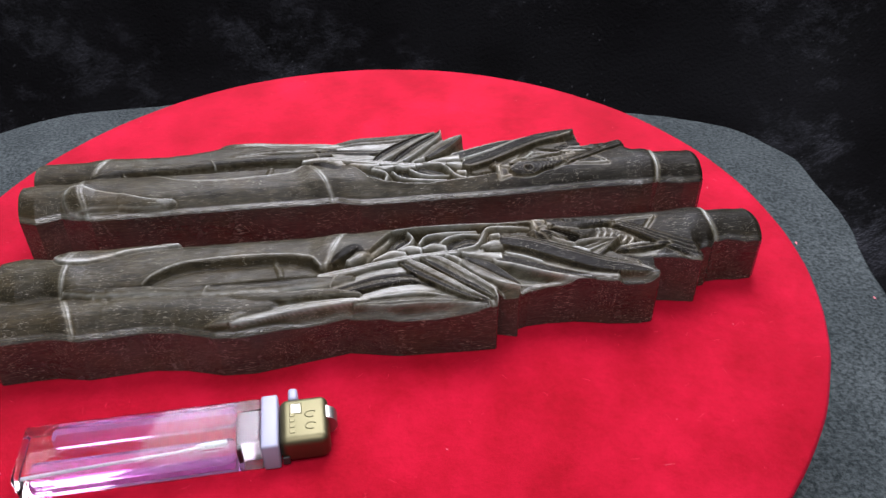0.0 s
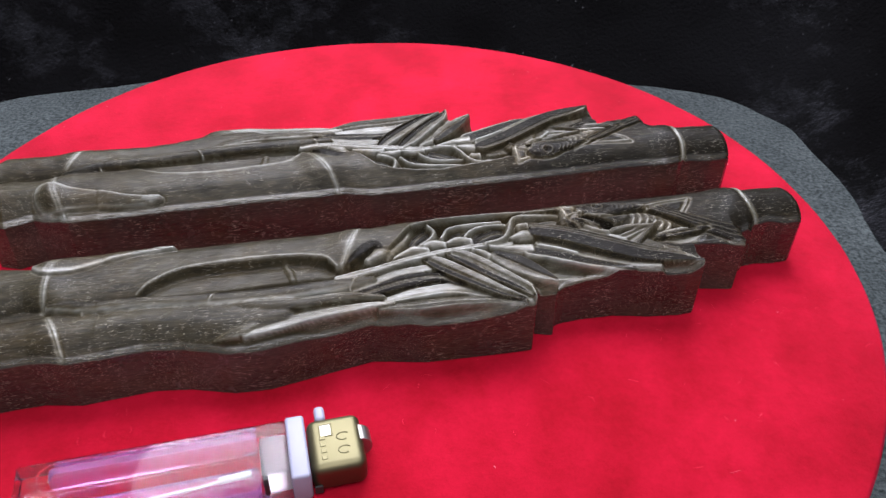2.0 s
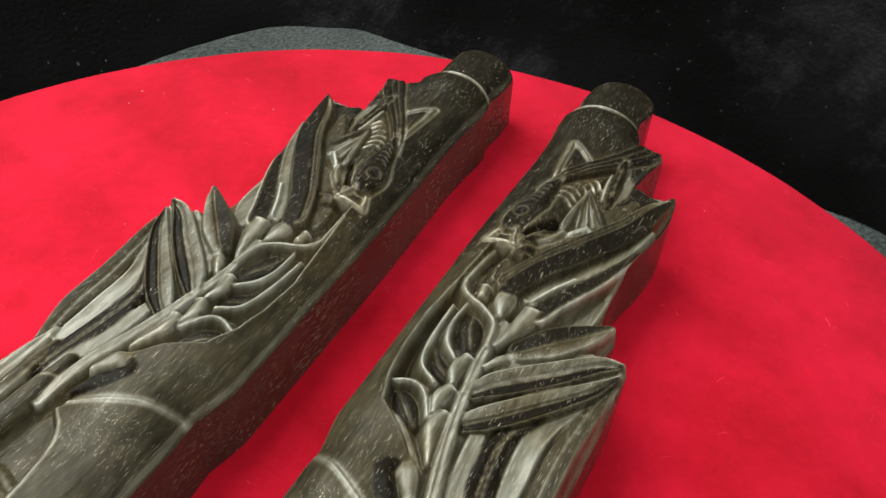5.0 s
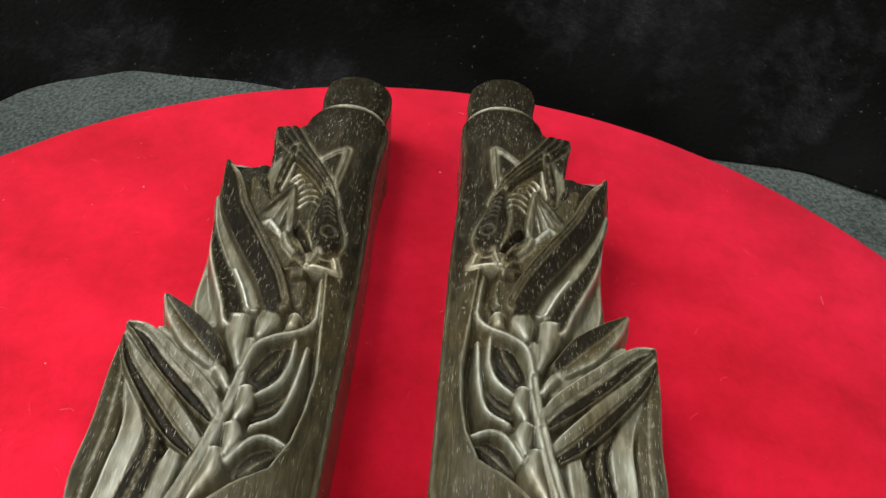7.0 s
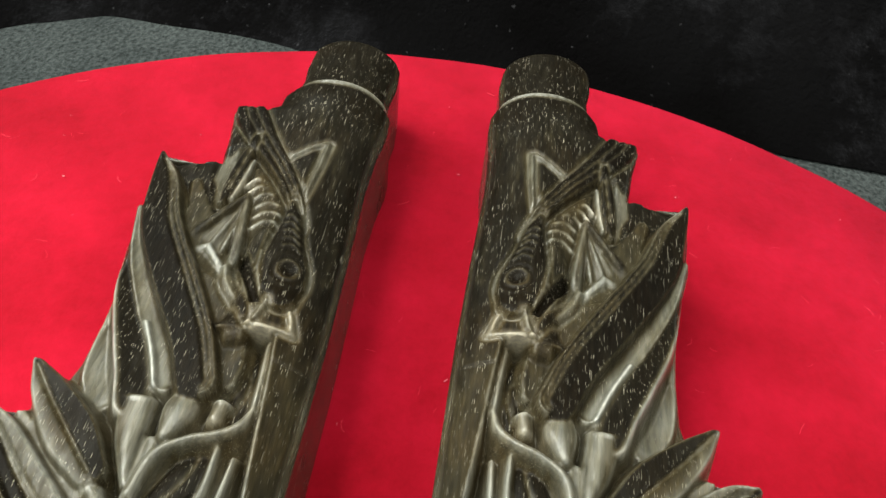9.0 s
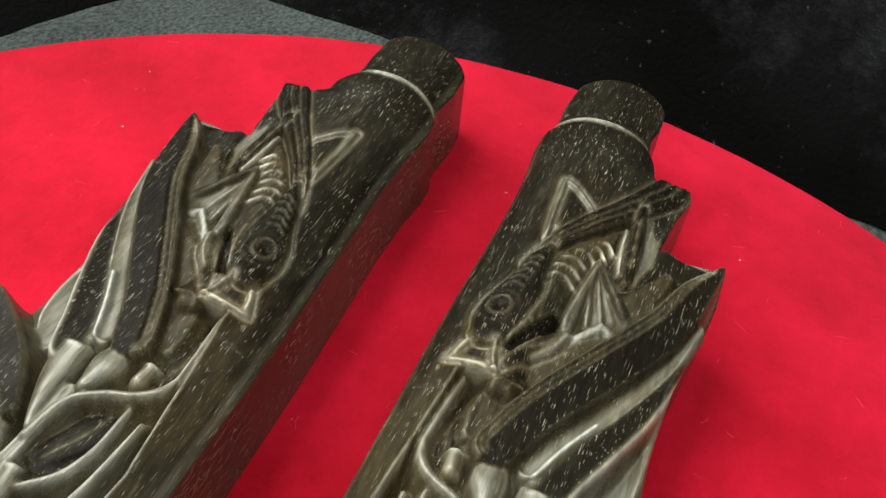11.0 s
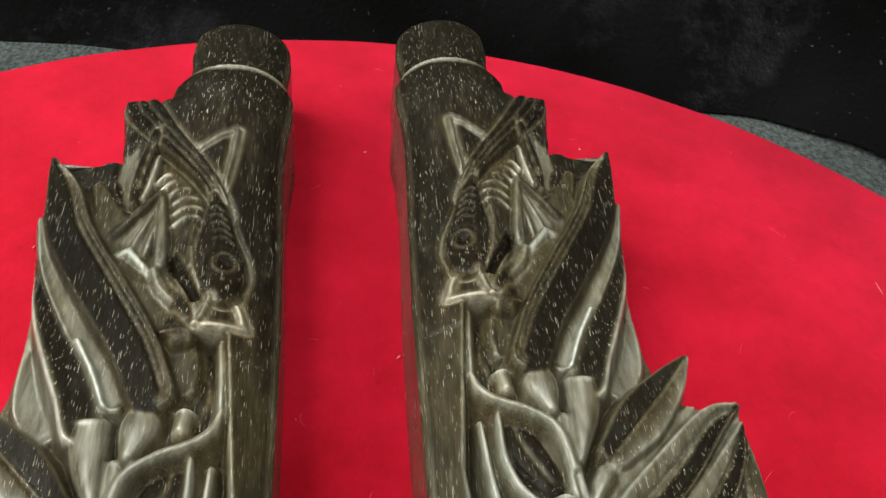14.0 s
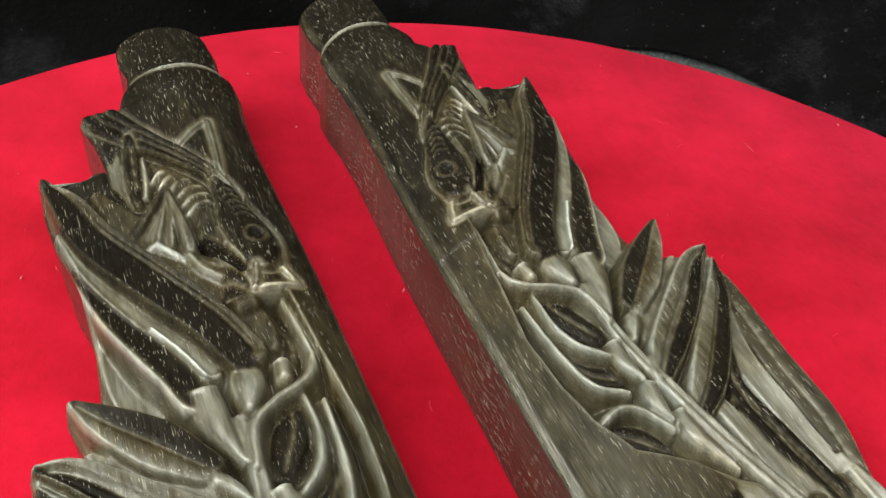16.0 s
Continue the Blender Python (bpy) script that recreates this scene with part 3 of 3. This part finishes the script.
    c.band("leaf", [(38.8, 35.3, 0.35, 15.0), (36.8, 31.6, 1.6, 15.3), (31.2, 25.9, 2.3, 15.5), (25.6, 19.8, 2.3, 15.4), (22.4, 16.8, 1.4, 15.1)], D, slope=2.0, drop=1.15, cut=hollow_, shade=half, grooves=(-0.1, 0.12), label="half dark half pale bamboo leaf")
    c.band("leaf", [(39.0, 30.2, 0.5, 14.4), (35.6, 26.6, 1.2, 14.5), (31.4, 21.6, 1.2, 14.6), (28.6, 18.4, 0.8, 14.5)], 0.48, slope=1.0, drop=0.4, camber=0.1, dish=0.3)
    c.band("leaf", [(45.8, 31.5, 0.35, 15.0), (42.0, 28.2, 1.9, 15.3), (37.2, 23.6, 2.7, 15.5), (33.4, 19.9, 1.9, 15.2)], D, slope=2.0, drop=1.15, camber=0.2, tilt=0.05, grooves=(-0.05,), shade=[(-1, 0.5), (-0.25, 0.34), (0.0, 0.16), (1, 0.12)], label="narrow dark bamboo leaf")
    # the big leaf: a web running out to the edge, two dark blades and the scraped fold between them
    c.band("web", [(65.5, 28.8, 0.3, 13.6), (58, 27.2, 1.0, 12.9), (52, 26.2, 1.6, 12.3), (47, 25.2, 2.0, 12.0), (43.5, 23.8, 1.4, 12.4)], 0.56, slope=0.6, drop=0.2, camber=0.0, dish=0.5, label="pale scraped web beside the leaf")
    c.band("leaf", [(79, 24.2, 0.6, 14.7), (70, 20.6, 2.2, 15.2), (62, 16.2, 2.8, 15.4), (54.5, 12.2, 2.4, 15.3), (49.5, 10.0, 1.6, 15.2), (46.8, 9.4, 0.8, 15.0)], 0.31, slope=1.2, drop=0.3, camber=0.05, tilt=0.03, label="flat dull ground above the leaf")
    c.band("leaf", [(66.0, 29.0, 0.35, 14.5), (57.6, 25.6, 1.7, 14.6), (51.3, 22.5, 2.2, 14.8), (46.7, 20.4, 2.2, 14.9), (42.4, 18.8, 2.2, 14.9)], D, drop=0.9, camber=0.1, tilt=-0.05, slope=1.8, shade=[(-1, 0.62), (-0.78, 0.42), (-0.6, 0.10), (0.35, 0.10), (0.7, 0.36), (1, 0.44)], label="dark polished bamboo leaf")
    c.band("leaf_fold", [(72, 29.6, 0.3, 15.3), (64, 26.7, 1.0, 15.2), (56, 22.4, 1.3, 15.1), (50.4, 18.9, 1.3, 15.1), (45.4, 16.4, 1.2, 15.1)], 0.60, slope=1.2, drop=0.3, camber=0.0, dish=0.45, shade=[(-1, 0.45), (-0.2, 0.60), (0.5, 0.35), (1, 0.12)], label="pale scraped fold between the dark blades")
    c.band("engraved_line", [(53.4, 21.6, 0.16, 15.35), (49, 19.2, 0.2, 15.4), (44.6, 17.3, 0.16, 15.4)], 0.72, slope=2.0, drop=0.3, camber=0.1)
    c.band("leaf", [(82.9, 30.5, 0.35, 15.6), (77, 28.0, 1.9, 16.0), (69, 25.4, 2.6, 16.3), (60, 20.2, 2.7, 16.5), (52, 15.4, 2.5, 16.5), (45.6, 12.6, 2.3, 16.2)], D, drop=0.7, camber=0.15, tilt=0.10, grooves=(0.46, 0.74), slope=2.0, label="dark polished bamboo leaf")
    # stem with sheaths and buds
    c.band("stem", [(-6, 21.2, 0.8, 14.4), (1.5, 20.6, 1.2, 15.0), (12, 17.9, 1.1, 15.1), (20, 16.3, 1.0, 15.0), (27, 15.3, 0.9, 14.8), (33, 14.9, 0.9, 14.7), (38, 15.2, 0.8, 14.6)], P, camber=0.5, grooves=(0.0,), slope=1.0)
    for pts in ([(39, 9.6, 0.8, 13.6), (35, 10.4, 1.9, 13.9), (30.5, 12.6, 1.4, 14.1)], [(36, 7.6, 0.6, 13.3), (30.5, 9.2, 1.2, 13.7), (28, 12.6, 1.2, 14.0)],
                [(31, 6.4, 0.5, 13.1), (26, 9.0, 1.5, 13.5), (23.6, 12.4, 1.2, 13.9)], [(18, 6.6, 1.0, 13.7), (15.8, 9.0, 1.7, 14.1), (13.6, 11.2, 1.0, 14.0)],
                [(52, 8.2, 0.8, 13.6), (47, 7.2, 1.2, 13.8), (43, 8.0, 1.0, 13.8)]):
        c.band("sheath", pts, 0.16, camber=0.25, grooves=(0.1,))
    for pts in ([(43.4, 5.4, 0.45, 15.3), (41.2, 6.2, 0.62, 15.5), (39.6, 8.2, 0.62, 15.6), (38.4, 11.2, 0.6, 15.6), (36.2, 14.0, 0.62, 15.5), (31.5, 15.0, 0.6, 15.2)],
                [(53, 6.3, 0.3, 15.2), (47.4, 5.7, 0.36, 15.3), (43.4, 5.4, 0.4, 15.3)],
                [(38.6, 7.9, 0.35, 14.7), (33, 7.9, 0.5, 14.9), (29.2, 9.2, 0.55, 15.0), (26.6, 12.0, 0.5, 15.1)],
                [(37.6, 5.9, 0.35, 14.3), (29, 6.4, 0.48, 14.6), (23.6, 7.7, 0.5, 14.8), (21.2, 11.0, 0.5, 15.0)],
                [(18.4, 5.2, 0.45, 15.0), (19.5, 8.6, 0.6, 15.2), (18.4, 11.0, 0.6, 15.3), (15.2, 13.2, 0.5, 15.1)],
                [(16.2, 5.2, 0.4, 15.2), (13.6, 6.9, 0.55, 15.3), (12.3, 10.0, 0.6, 15.3), (9.4, 13.2, 0.65, 15.4), (6.4, 16.4, 0.6, 15.3)]):
        c.band("sheath_edge", pts, P, cut=[(-1, -0.25), (-0.2, 0.22), (0.35, 0.26), (1, -0.12)], slope=1.4, drop=0.5)
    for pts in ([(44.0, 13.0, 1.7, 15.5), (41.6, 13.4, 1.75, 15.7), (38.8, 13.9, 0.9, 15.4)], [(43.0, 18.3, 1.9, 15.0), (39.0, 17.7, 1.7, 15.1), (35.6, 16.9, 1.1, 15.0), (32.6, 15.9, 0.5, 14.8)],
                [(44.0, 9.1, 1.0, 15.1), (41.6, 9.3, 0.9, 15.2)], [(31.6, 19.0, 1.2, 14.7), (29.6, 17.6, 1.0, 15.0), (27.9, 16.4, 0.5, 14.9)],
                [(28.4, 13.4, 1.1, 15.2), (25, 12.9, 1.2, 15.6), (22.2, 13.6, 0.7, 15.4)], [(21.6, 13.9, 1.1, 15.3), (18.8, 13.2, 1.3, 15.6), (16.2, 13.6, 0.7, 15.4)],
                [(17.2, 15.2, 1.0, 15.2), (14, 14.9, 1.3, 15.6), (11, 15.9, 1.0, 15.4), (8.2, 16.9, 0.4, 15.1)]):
        # pale crest and darker sides put the buds' shading into their colour
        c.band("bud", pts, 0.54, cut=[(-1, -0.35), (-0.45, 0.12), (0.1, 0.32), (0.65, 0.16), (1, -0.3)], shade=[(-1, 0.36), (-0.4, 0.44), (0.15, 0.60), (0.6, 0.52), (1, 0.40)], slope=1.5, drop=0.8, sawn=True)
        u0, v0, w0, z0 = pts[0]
        # whitish line painted for the lit rim of the cut end
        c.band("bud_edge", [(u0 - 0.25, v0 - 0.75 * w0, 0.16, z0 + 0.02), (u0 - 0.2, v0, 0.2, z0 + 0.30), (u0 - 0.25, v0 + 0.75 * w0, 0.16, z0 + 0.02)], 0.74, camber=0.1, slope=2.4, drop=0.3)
    c.band("sheath", [(-2.8, 17.4, 0.5, 15.6), (0.2, 14.8, 1.5, 16.6), (3.4, 12.6, 1.4, 16.9), (6.4, 13.6, 0.7, 16.3)], D, camber=0.4)
    c.band("bud", [(6.8, 14.6, 0.8, 15.8), (4.8, 15.6, 1.5, 16.3), (2.0, 17.4, 1.0, 15.9)], P, camber=0.5)
    # cricket, cut flush with the stem in a shallow bed
    c.dent(76.5, 15.4, 12.5, 5.4, 1.1, 27)
    c.dent(66.5, 15.5, 6.0, 4.6, 0.9, 60)
    c.band("cricket_leg", [(92, 21.8, 0.5), (86, 21.2, 1.0), (80, 21.0, 1.1), (74, 21.6, 0.8)], 0.5, lift=-0.25, camber=0.0, dish=0.3, slope=1.2)
    c.band("cricket_antenna", [(76.6, 8.0, 0.16), (82.5, 7.5, 0.26), (88.6, 7.2, 0.32), (87.0, 9.6, 0.28), (84.6, 12.4, 0.2)], 0.38, lift=0.05, camber=0.15, moat=0.30, straight=True)
    c.band("cricket_abdomen", [(82.6, 16.3, 0.4), (79.4, 14.6, 1.5), (75.5, 12.8, 2.4), (72, 11.9, 2.5), (68.5, 11.6, 2.0), (65.0, 12.0, 1.2)], 0.26, lift=-0.6, camber=0.5)
    for a, b in (((79.8, 15.0), (79.0, 16.8)), ((78.3, 13.8), (77.3, 16.1)), ((76.8, 12.3), (75.8, 15.1)), ((74.8, 11.1), (74.3, 14.2)), ((73.0, 10.4), (72.4, 14.0)), ((71.3, 10.2), (70.5, 13.8)), ((69.6, 10.3), (67.9, 12.9))):
        c.band("rib", [(*a, 0.14), (0.5 * (a[0] + b[0]) + 0.75, 0.5 * (a[1] + b[1]), 0.18), (*b, 0.14)], 0.72, lift=-0.12, camber=0.15, slope=1.6, drop=0.3)
    c.band("cricket_wing", [(97.3, 21.9, 2.0), (94.4, 20.6, 2.3), (88, 16.6, 1.75), (82, 12.5, 1.35), (76.4, 9.3, 1.0), (71.5, 7.0, 0.5)], D, lift=0.3, camber=0.1, grooves=(-0.2, 0.4), slope=2.2, moat=0.3, label="dark polished wing with engraved lines")
    c.band("cricket_cheek", [(59.6, 9.4, 0.7), (62.6, 10.2, 1.7), (66.0, 11.4, 1.9), (69.5, 11.6, 1.0)], 0.24, lift=-0.15, camber=0.3, slope=1.6, label="ribbed cheek")
    c.band("cricket_head", [(75.6, 9.2, 0.3), (72, 8.5, 1.3), (68, 8.1, 2.1), (64.4, 7.5, 2.9), (61.2, 6.9, 2.8), (59.2, 6.6, 2.0)], 0.12, lift=0.0, camber=0.4, moat=0.55, slope=2.0, label="smooth rounded dark head")
    for k in range(5):
        c.band("cricket_stripe", [(66.4 + 1.3 * k, 5.9 + 0.4 * k, 0.13), (67.3 + 1.3 * k, 7.0 + 0.35 * k, 0.16), (66.9 + 1.3 * k, 8.3 + 0.2 * k, 0.13)], 0.42, lift=0.44, camber=0.08, slope=2.5, drop=0.2)
    for k in range(4):
        c.band("cricket_stripe", [(58.9 + 1.2 * k, 9.3 + 0.45 * k, 0.13), (60.5 + 1.25 * k, 9.6 + 0.35 * k, 0.16), (62.0 + 1.3 * k, 10.2 + 0.2 * k, 0.13)], 0.40, lift=0.30, camber=0.06, slope=2.5, drop=0.15)
    c.eye(63.2, 6.6)
    c.band("cricket_leg", [(89.8, 18.3, 0.3), (85, 18.7, 0.9), (80, 19.1, 0.95), (75, 19.4, 0.4)], 0.10, lift=0.1, camber=0.2, grooves=(0.1,), moat=0.35, label="dark slender hind leg")
    c.band("cricket_leg", [(84.4, 17.3, 0.2), (80, 17.6, 0.3), (76.0, 18.2, 0.25)], 0.55, lift=0.0, camber=0.2, slope=2.0)
    c.band("cricket_leg", [(74.2, 16.0, 0.5), (71, 16.9, 1.2), (68.2, 17.9, 1.8), (65.8, 18.4, 1.7)], 0.37, lift=0.05, cut=[(-1, 0.1), (-0.45, -0.35), (-0.05, 0.3), (0.4, -0.4), (1, 0.1)], slope=1.8, label="pale facetted folded leg")
    c.band("cricket_leg", [(75.7, 15.6, 0.3), (70.5, 15.0, 0.5), (66.0, 14.6, 0.6), (63.8, 14.8, 0.5)], 0.34, lift=0.35, camber=0.25, slope=2.2, drop=0.4)
    c.band("cricket_leg", [(75.9, 15.6, 0.35), (71.8, 18.9, 0.55), (67.2, 22.7, 0.6), (67.8, 24.0, 0.4)], 0.16, lift=0.55, camber=0.3, slope=2.2, drop=0.5, straight=True, label="dark raised shin")
    c.band("cricket_leg", [(67.4, 23.0, 0.3), (66.2, 20.8, 0.5), (67.0, 18.6, 0.45), (63.4, 15.6, 0.45)], 0.58, lift=0.35, camber=0.2, slope=2.0, drop=0.5, straight=True)
    c.band("cricket_arm", [(63.6, 15.0, 0.6, 15.4), (61.0, 14.0, 0.85, 15.6), (58.4, 12.0, 0.75, 15.8), (56.6, 10.6, 0.5, 16.0), (55.2, 10.0, 0.35, 15.9)], 0.48, cut=[(-1, -0.3), (-0.1, 0.25), (1, -0.3)], slope=1.8, moat=0.2, label="pale bent foreleg")
    c.band("cricket_mouth", [(57.4, 4.9, 0.2), (54.1, 3.8, 0.3), (54.0, 6.6, 0.32), (54.2, 9.4, 0.3)], 0.58, lift=0.0, camber=0.15, moat=0.3, slope=5.0, drop=0.6, straight=True)
    c.band("cricket_mouth", [(58.0, 8.0, 0.2), (55.8, 8.4, 0.25), (54.2, 9.2, 0.22)], 0.42, lift=0.0, camber=0.15, moat=0.2, slope=5.0, drop=0.6, straight=True)
    c.dent(55.7, 6.3, 1.5, 2.0, 0.45)
    c.slot(61.6, 11.3, 4.6, 0.62, 27)
    c.build(root)
    return root


one = paperweight()
one.matrix_basis = pose(-0.0386, 0.2467, TOP + 0.0002, 0, 0, 5.8)
tagged(one, "dark ebony paperweight carved with bamboo and cricket", "paperweight", group="pair of carved paperweights")
two = copy_thing(one, pose(-0.0314, 0.2290, TOP + 0.0002, 0, 0, 6.0) @ Matrix.Diagonal((1, -1, 1, 1)))
tagged(two, "mirrored dark ebony paperweight with bamboo leaves beside lighter", "paperweight")


# ---- lighter ----
def plain(name, colour, rough, metal=0.0, glass=0.0, ior=1.45):
    m, t, p = material(name, rough, metal)
    p.inputs["Base Color"].default_value = (*colour, 1)
    p.inputs["Transmission Weight"].default_value = glass
    p.inputs["IOR"].default_value = ior
    return m


CLEAR = plain("clear_plastic", (0.96, 0.95, 0.97), 0.06, glass=1.0, ior=1.25)
FUEL = plain("purple_fuel", (0.85, 0.42, 0.82), 0.03, glass=0.85, ior=1.2)
FROST = plain("frosted_plastic", (0.50, 0.44, 0.48), 0.3, glass=0.8)
WHITE = plain("white_plastic", (0.58, 0.58, 0.60), 0.4)
COLLAR = plain("pale_blue_plastic", (0.24, 0.24, 0.32), 0.45)
BRASS = plain("nickel_brass", (0.125, 0.112, 0.062), 0.48, 1.0)
STEEL = plain("worn_steel", (0.35, 0.34, 0.32), 0.4, 1.0)
SOOT = plain("black_plastic", (0.02, 0.02, 0.02), 0.4)


def rbox(lo, hi, r, seg=3):
    bm = bmesh.new()
    bmesh.ops.create_cube(bm, size=1)
    for v in bm.verts:
        v.co = [lo[k] + (hi[k] - lo[k]) * (v.co[k] + 0.5) for k in range(3)]
    bmesh.ops.bevel(bm, geom=list(bm.edges), offset=r, segments=seg, profile=0.5, affect="EDGES")
    return bm


def tube(path, r, steps=8, closed=False):
    bm = bmesh.new()
    rings = []
    n_ = len(path)
    for k, q in enumerate(path):
        a = Vector(path[(k - 1) % n_ if closed else max(k - 1, 0)])
        b = Vector(path[(k + 1) % n_ if closed else min(k + 1, n_ - 1)])
        d = (b - a).normalized()
        x = d.cross(Vector((0, 0, 1)))
        x = x.normalized() if x.length > 1e-6 else Vector((1, 0, 0))
        y = d.cross(x)
        rings.append([bm.verts.new(Vector(q) + r * (x * math.cos(i * math.tau / steps) + y * math.sin(i * math.tau / steps))) for i in range(steps)])
    for k in range(n_ if closed else n_ - 1):
        A, B = rings[k], rings[(k + 1) % n_]
        for i in range(steps):
            bm.faces.new((A[i], A[(i + 1) % steps], B[(i + 1) % steps], B[i]))
    if not closed:
        bm.faces.new(rings[0])
        bm.faces.new(rings[-1])
    return bm


def slot(x0, x1, y0, y1, z):
    """The outline of a long round-ended chamber."""
    r = (y1 - y0) / 2
    out = []
    for cx, a0 in ((x1 - r, -90), (x0 + r, 90)):
        out += [(cx + r * math.cos(radians(a0 + a)), (y0 + y1) / 2 + r * math.sin(radians(a0 + a)), z) for a in range(0, 181, 20)]
    return out


def lighter():
    m = 0.001
    L = tagged(new("lighter"), "clear plastic disposable lighter with purple fuel on velvet", "lighter")
    S = lambda lo, hi: ([q * m for q in lo], [q * m for q in hi])
    body = part("tank", rbox(*S((0, -8.8, 0.3), (61.5, 8.8, 9.0)), 0.0009), CLEAR, L, "clear plastic tank", True)
    part("fuel", rbox(*S((7, 3.6, 1.2), (54, 7.6, 7.6)), 0.0012), FUEL, body, "light purple fuel", True)
    part("fuel", rbox(*S((3, -8.0, 1.0), (54, -1.2, 5.2)), 0.0012), FUEL, body, "purple fuel", True)
    for y0, y1, x0 in ((0.4, 7.9, 5.0), (-7.4, -0.6, 9.0)):
        part("chamber_edge", tube([(x * m, y * m, z * m) for x, y, z in slot(x0, 53.5, y0, y1, 8.4)], 0.00022, closed=True), CLEAR, body, "", True)
    # thin white thread mimics the highlight on the tank edge, running into the tube
    part("dip_tube_and_glint", tube([(2.5 * m, -8.0 * m, 8.1 * m), (40 * m, -6.0 * m, 8.0 * m), (47 * m, -5.2 * m, 8.0 * m)], 0.0004), WHITE, body, "", True)
    part("dip_tube_and_glint", tube([(45 * m, -5.0 * m, 7.6 * m), (52.5 * m, -4.4 * m, 7.4 * m)], 0.0009), WHITE, body, "white dip tube", True)
    part("valve", rbox(*S((54.6, -5.5, 1.5), (61, 5.5, 7.5)), 0.001), FROST, body, "frosted valve seat", True)
    part("gasket", rbox(*S((54.8, -6.6, 2.2), (56.0, -3.4, 6.8)), 0.0003), SOOT, body)
    part("gasket", rbox(*S((54.8, 2.4, 2.2), (55.8, 6.2, 6.8)), 0.0003), plain("red_gasket", (0.35, 0.03, 0.03), 0.5), body)
    part("collar", rbox(*S((61.2, -9.1, 0.0), (65.8, 9.1, 9.3)), 0.0008), COLLAR, L, "pale blue plastic collar", True)
    cap = part("cap", rbox(*S((66.0, -8.2, 0.5), (79.0, 7.4, 9.1)), 0.0022, 5), BRASS, L, "shiny brass-toned metal wind guard", True)
    part("window", rbox(*S((69.2, 1.4, 8.9), (71.8, 4.6, 9.16)), 0.0001, 1), STEEL, cap, "small square window")
    for lo, hi in (((68.9, 1.3, 9.0), (69.3, 4.7, 9.28)), ((71.7, 1.3, 9.0), (72.1, 4.7, 9.28)), ((68.9, 4.5, 9.0), (72.1, 4.9, 9.28)), ((68.9, 1.1, 9.0), (72.1, 1.5, 9.28))):
        part("window_edge", rbox(*S(lo, hi), 0.00012, 1), BRASS, cap)
    for k in range(4):
        part("embossed_mark", rbox(*S((68.8, -5.4 + 1.9 * k, 9.0), (70.2, -4.3 + 1.9 * k, 9.25)), 0.0001, 1), BRASS, cap)
    for y in (-3.4, 0.6):
        part("embossed_mark", tube([((74.4 + 1.5 * math.cos(a)) * m, (y + 1.1 * math.sin(a)) * m, 9.1 * m) for a in np.linspace(0.6, 5.2, 12)], 0.00018), BRASS, cap, "", True)
    part("flame_slot", rbox(*S((66.2, -8.6, 0.8), (68.2, -8.0, 3.6)), 0.0002, 1), SOOT, L)
    part("gas_button", rbox(*S((68.4, 7.0, 2.5), (71.0, 11.4, 8.6)), 0.0009), COLLAR, L, "pale blue gas button", True)
    wheel = bmesh.new()
    bmesh.ops.create_cone(wheel, cap_ends=True, segments=28, radius1=0.0034, radius2=0.0034, depth=0.0042)
    for v in wheel.verts:
        v.co = Vector((v.co.x, v.co.z, v.co.y)) + Vector((0.0778, 0.0015, 0.0050))
    part("spark_wheel", wheel, STEEL, L, "grey steel spark wheel")
    return L


lighter().matrix_basis = pose(-0.1083, 0.1482, TOP + 0.0002, 0, 0, 8.4)


# ---- lint on the cloths ----
V, F = [], []
rng = random.Random(5)


def fibre(x, y, z, length, width, turn, bend):
    k0 = len(V)
    for k in range(5):
        f = k / 4 - 0.5
        a = turn + bend * f
        cx, cy = x + length * f * math.cos(turn + bend * f * 0.5), y + length * f * math.sin(turn + bend * f * 0.5)
        for side_ in (-1, 1):
            V.append((cx - side_ * width * math.sin(a), cy + side_ * width * math.cos(a), z + width * (1.5 if side_ > 0 else 0.6)))
    for k in range(4):
        F.append((k0 + 2 * k, k0 + 2 * k + 2, k0 + 2 * k + 3, k0 + 2 * k + 1))


for k in range(70):
    a, r = rng.uniform(0, math.tau), R * math.sqrt(rng.random()) * 0.98
    small = rng.random() < 0.97
    fibre(CX + r * math.cos(a), CY + r * math.sin(a), TOP + 0.0002, rng.uniform(0.0003, 0.0008) if small else rng.uniform(0.0015, 0.003), rng.uniform(0.00006, 0.00013) if small else 0.00003, rng.uniform(0, 6.28), rng.uniform(-1, 1))
for x, y in ((0.143, 0.337), (0.17, 0.32), (0.19, 0.28), (-0.16, 0.40)):
    fibre(x, y, BASE + 0.004, 0.0016, 0.0005, rng.uniform(0, 6.28), 0.3)
LINT = plain("pale_lint", (0.50, 0.14, 0.16), 0.9)
tagged(mesh_object("lint", V, F, LINT), "pale lint specks and short fibres on cloth", "lint", kind="stuff")
V, F = [], []
for k in range(320):
    a, r = rng.uniform(0, math.tau), R * math.sqrt(rng.random()) * 0.97
    fibre(CX + r * math.cos(a), CY + r * math.sin(a), TOP + 0.0002, rng.uniform(0.0006, 0.003), rng.uniform(0.00002, 0.00004), rng.uniform(0, 6.28), rng.uniform(-1.5, 1.5))
FLUFF = plain("red_fluff", (0.60, 0.03, 0.06), 0.9)
tagged(mesh_object("fluff", V, F, FLUFF), "fine pinkish hairs and scratches on red velvet", "fluff", kind="stuff")
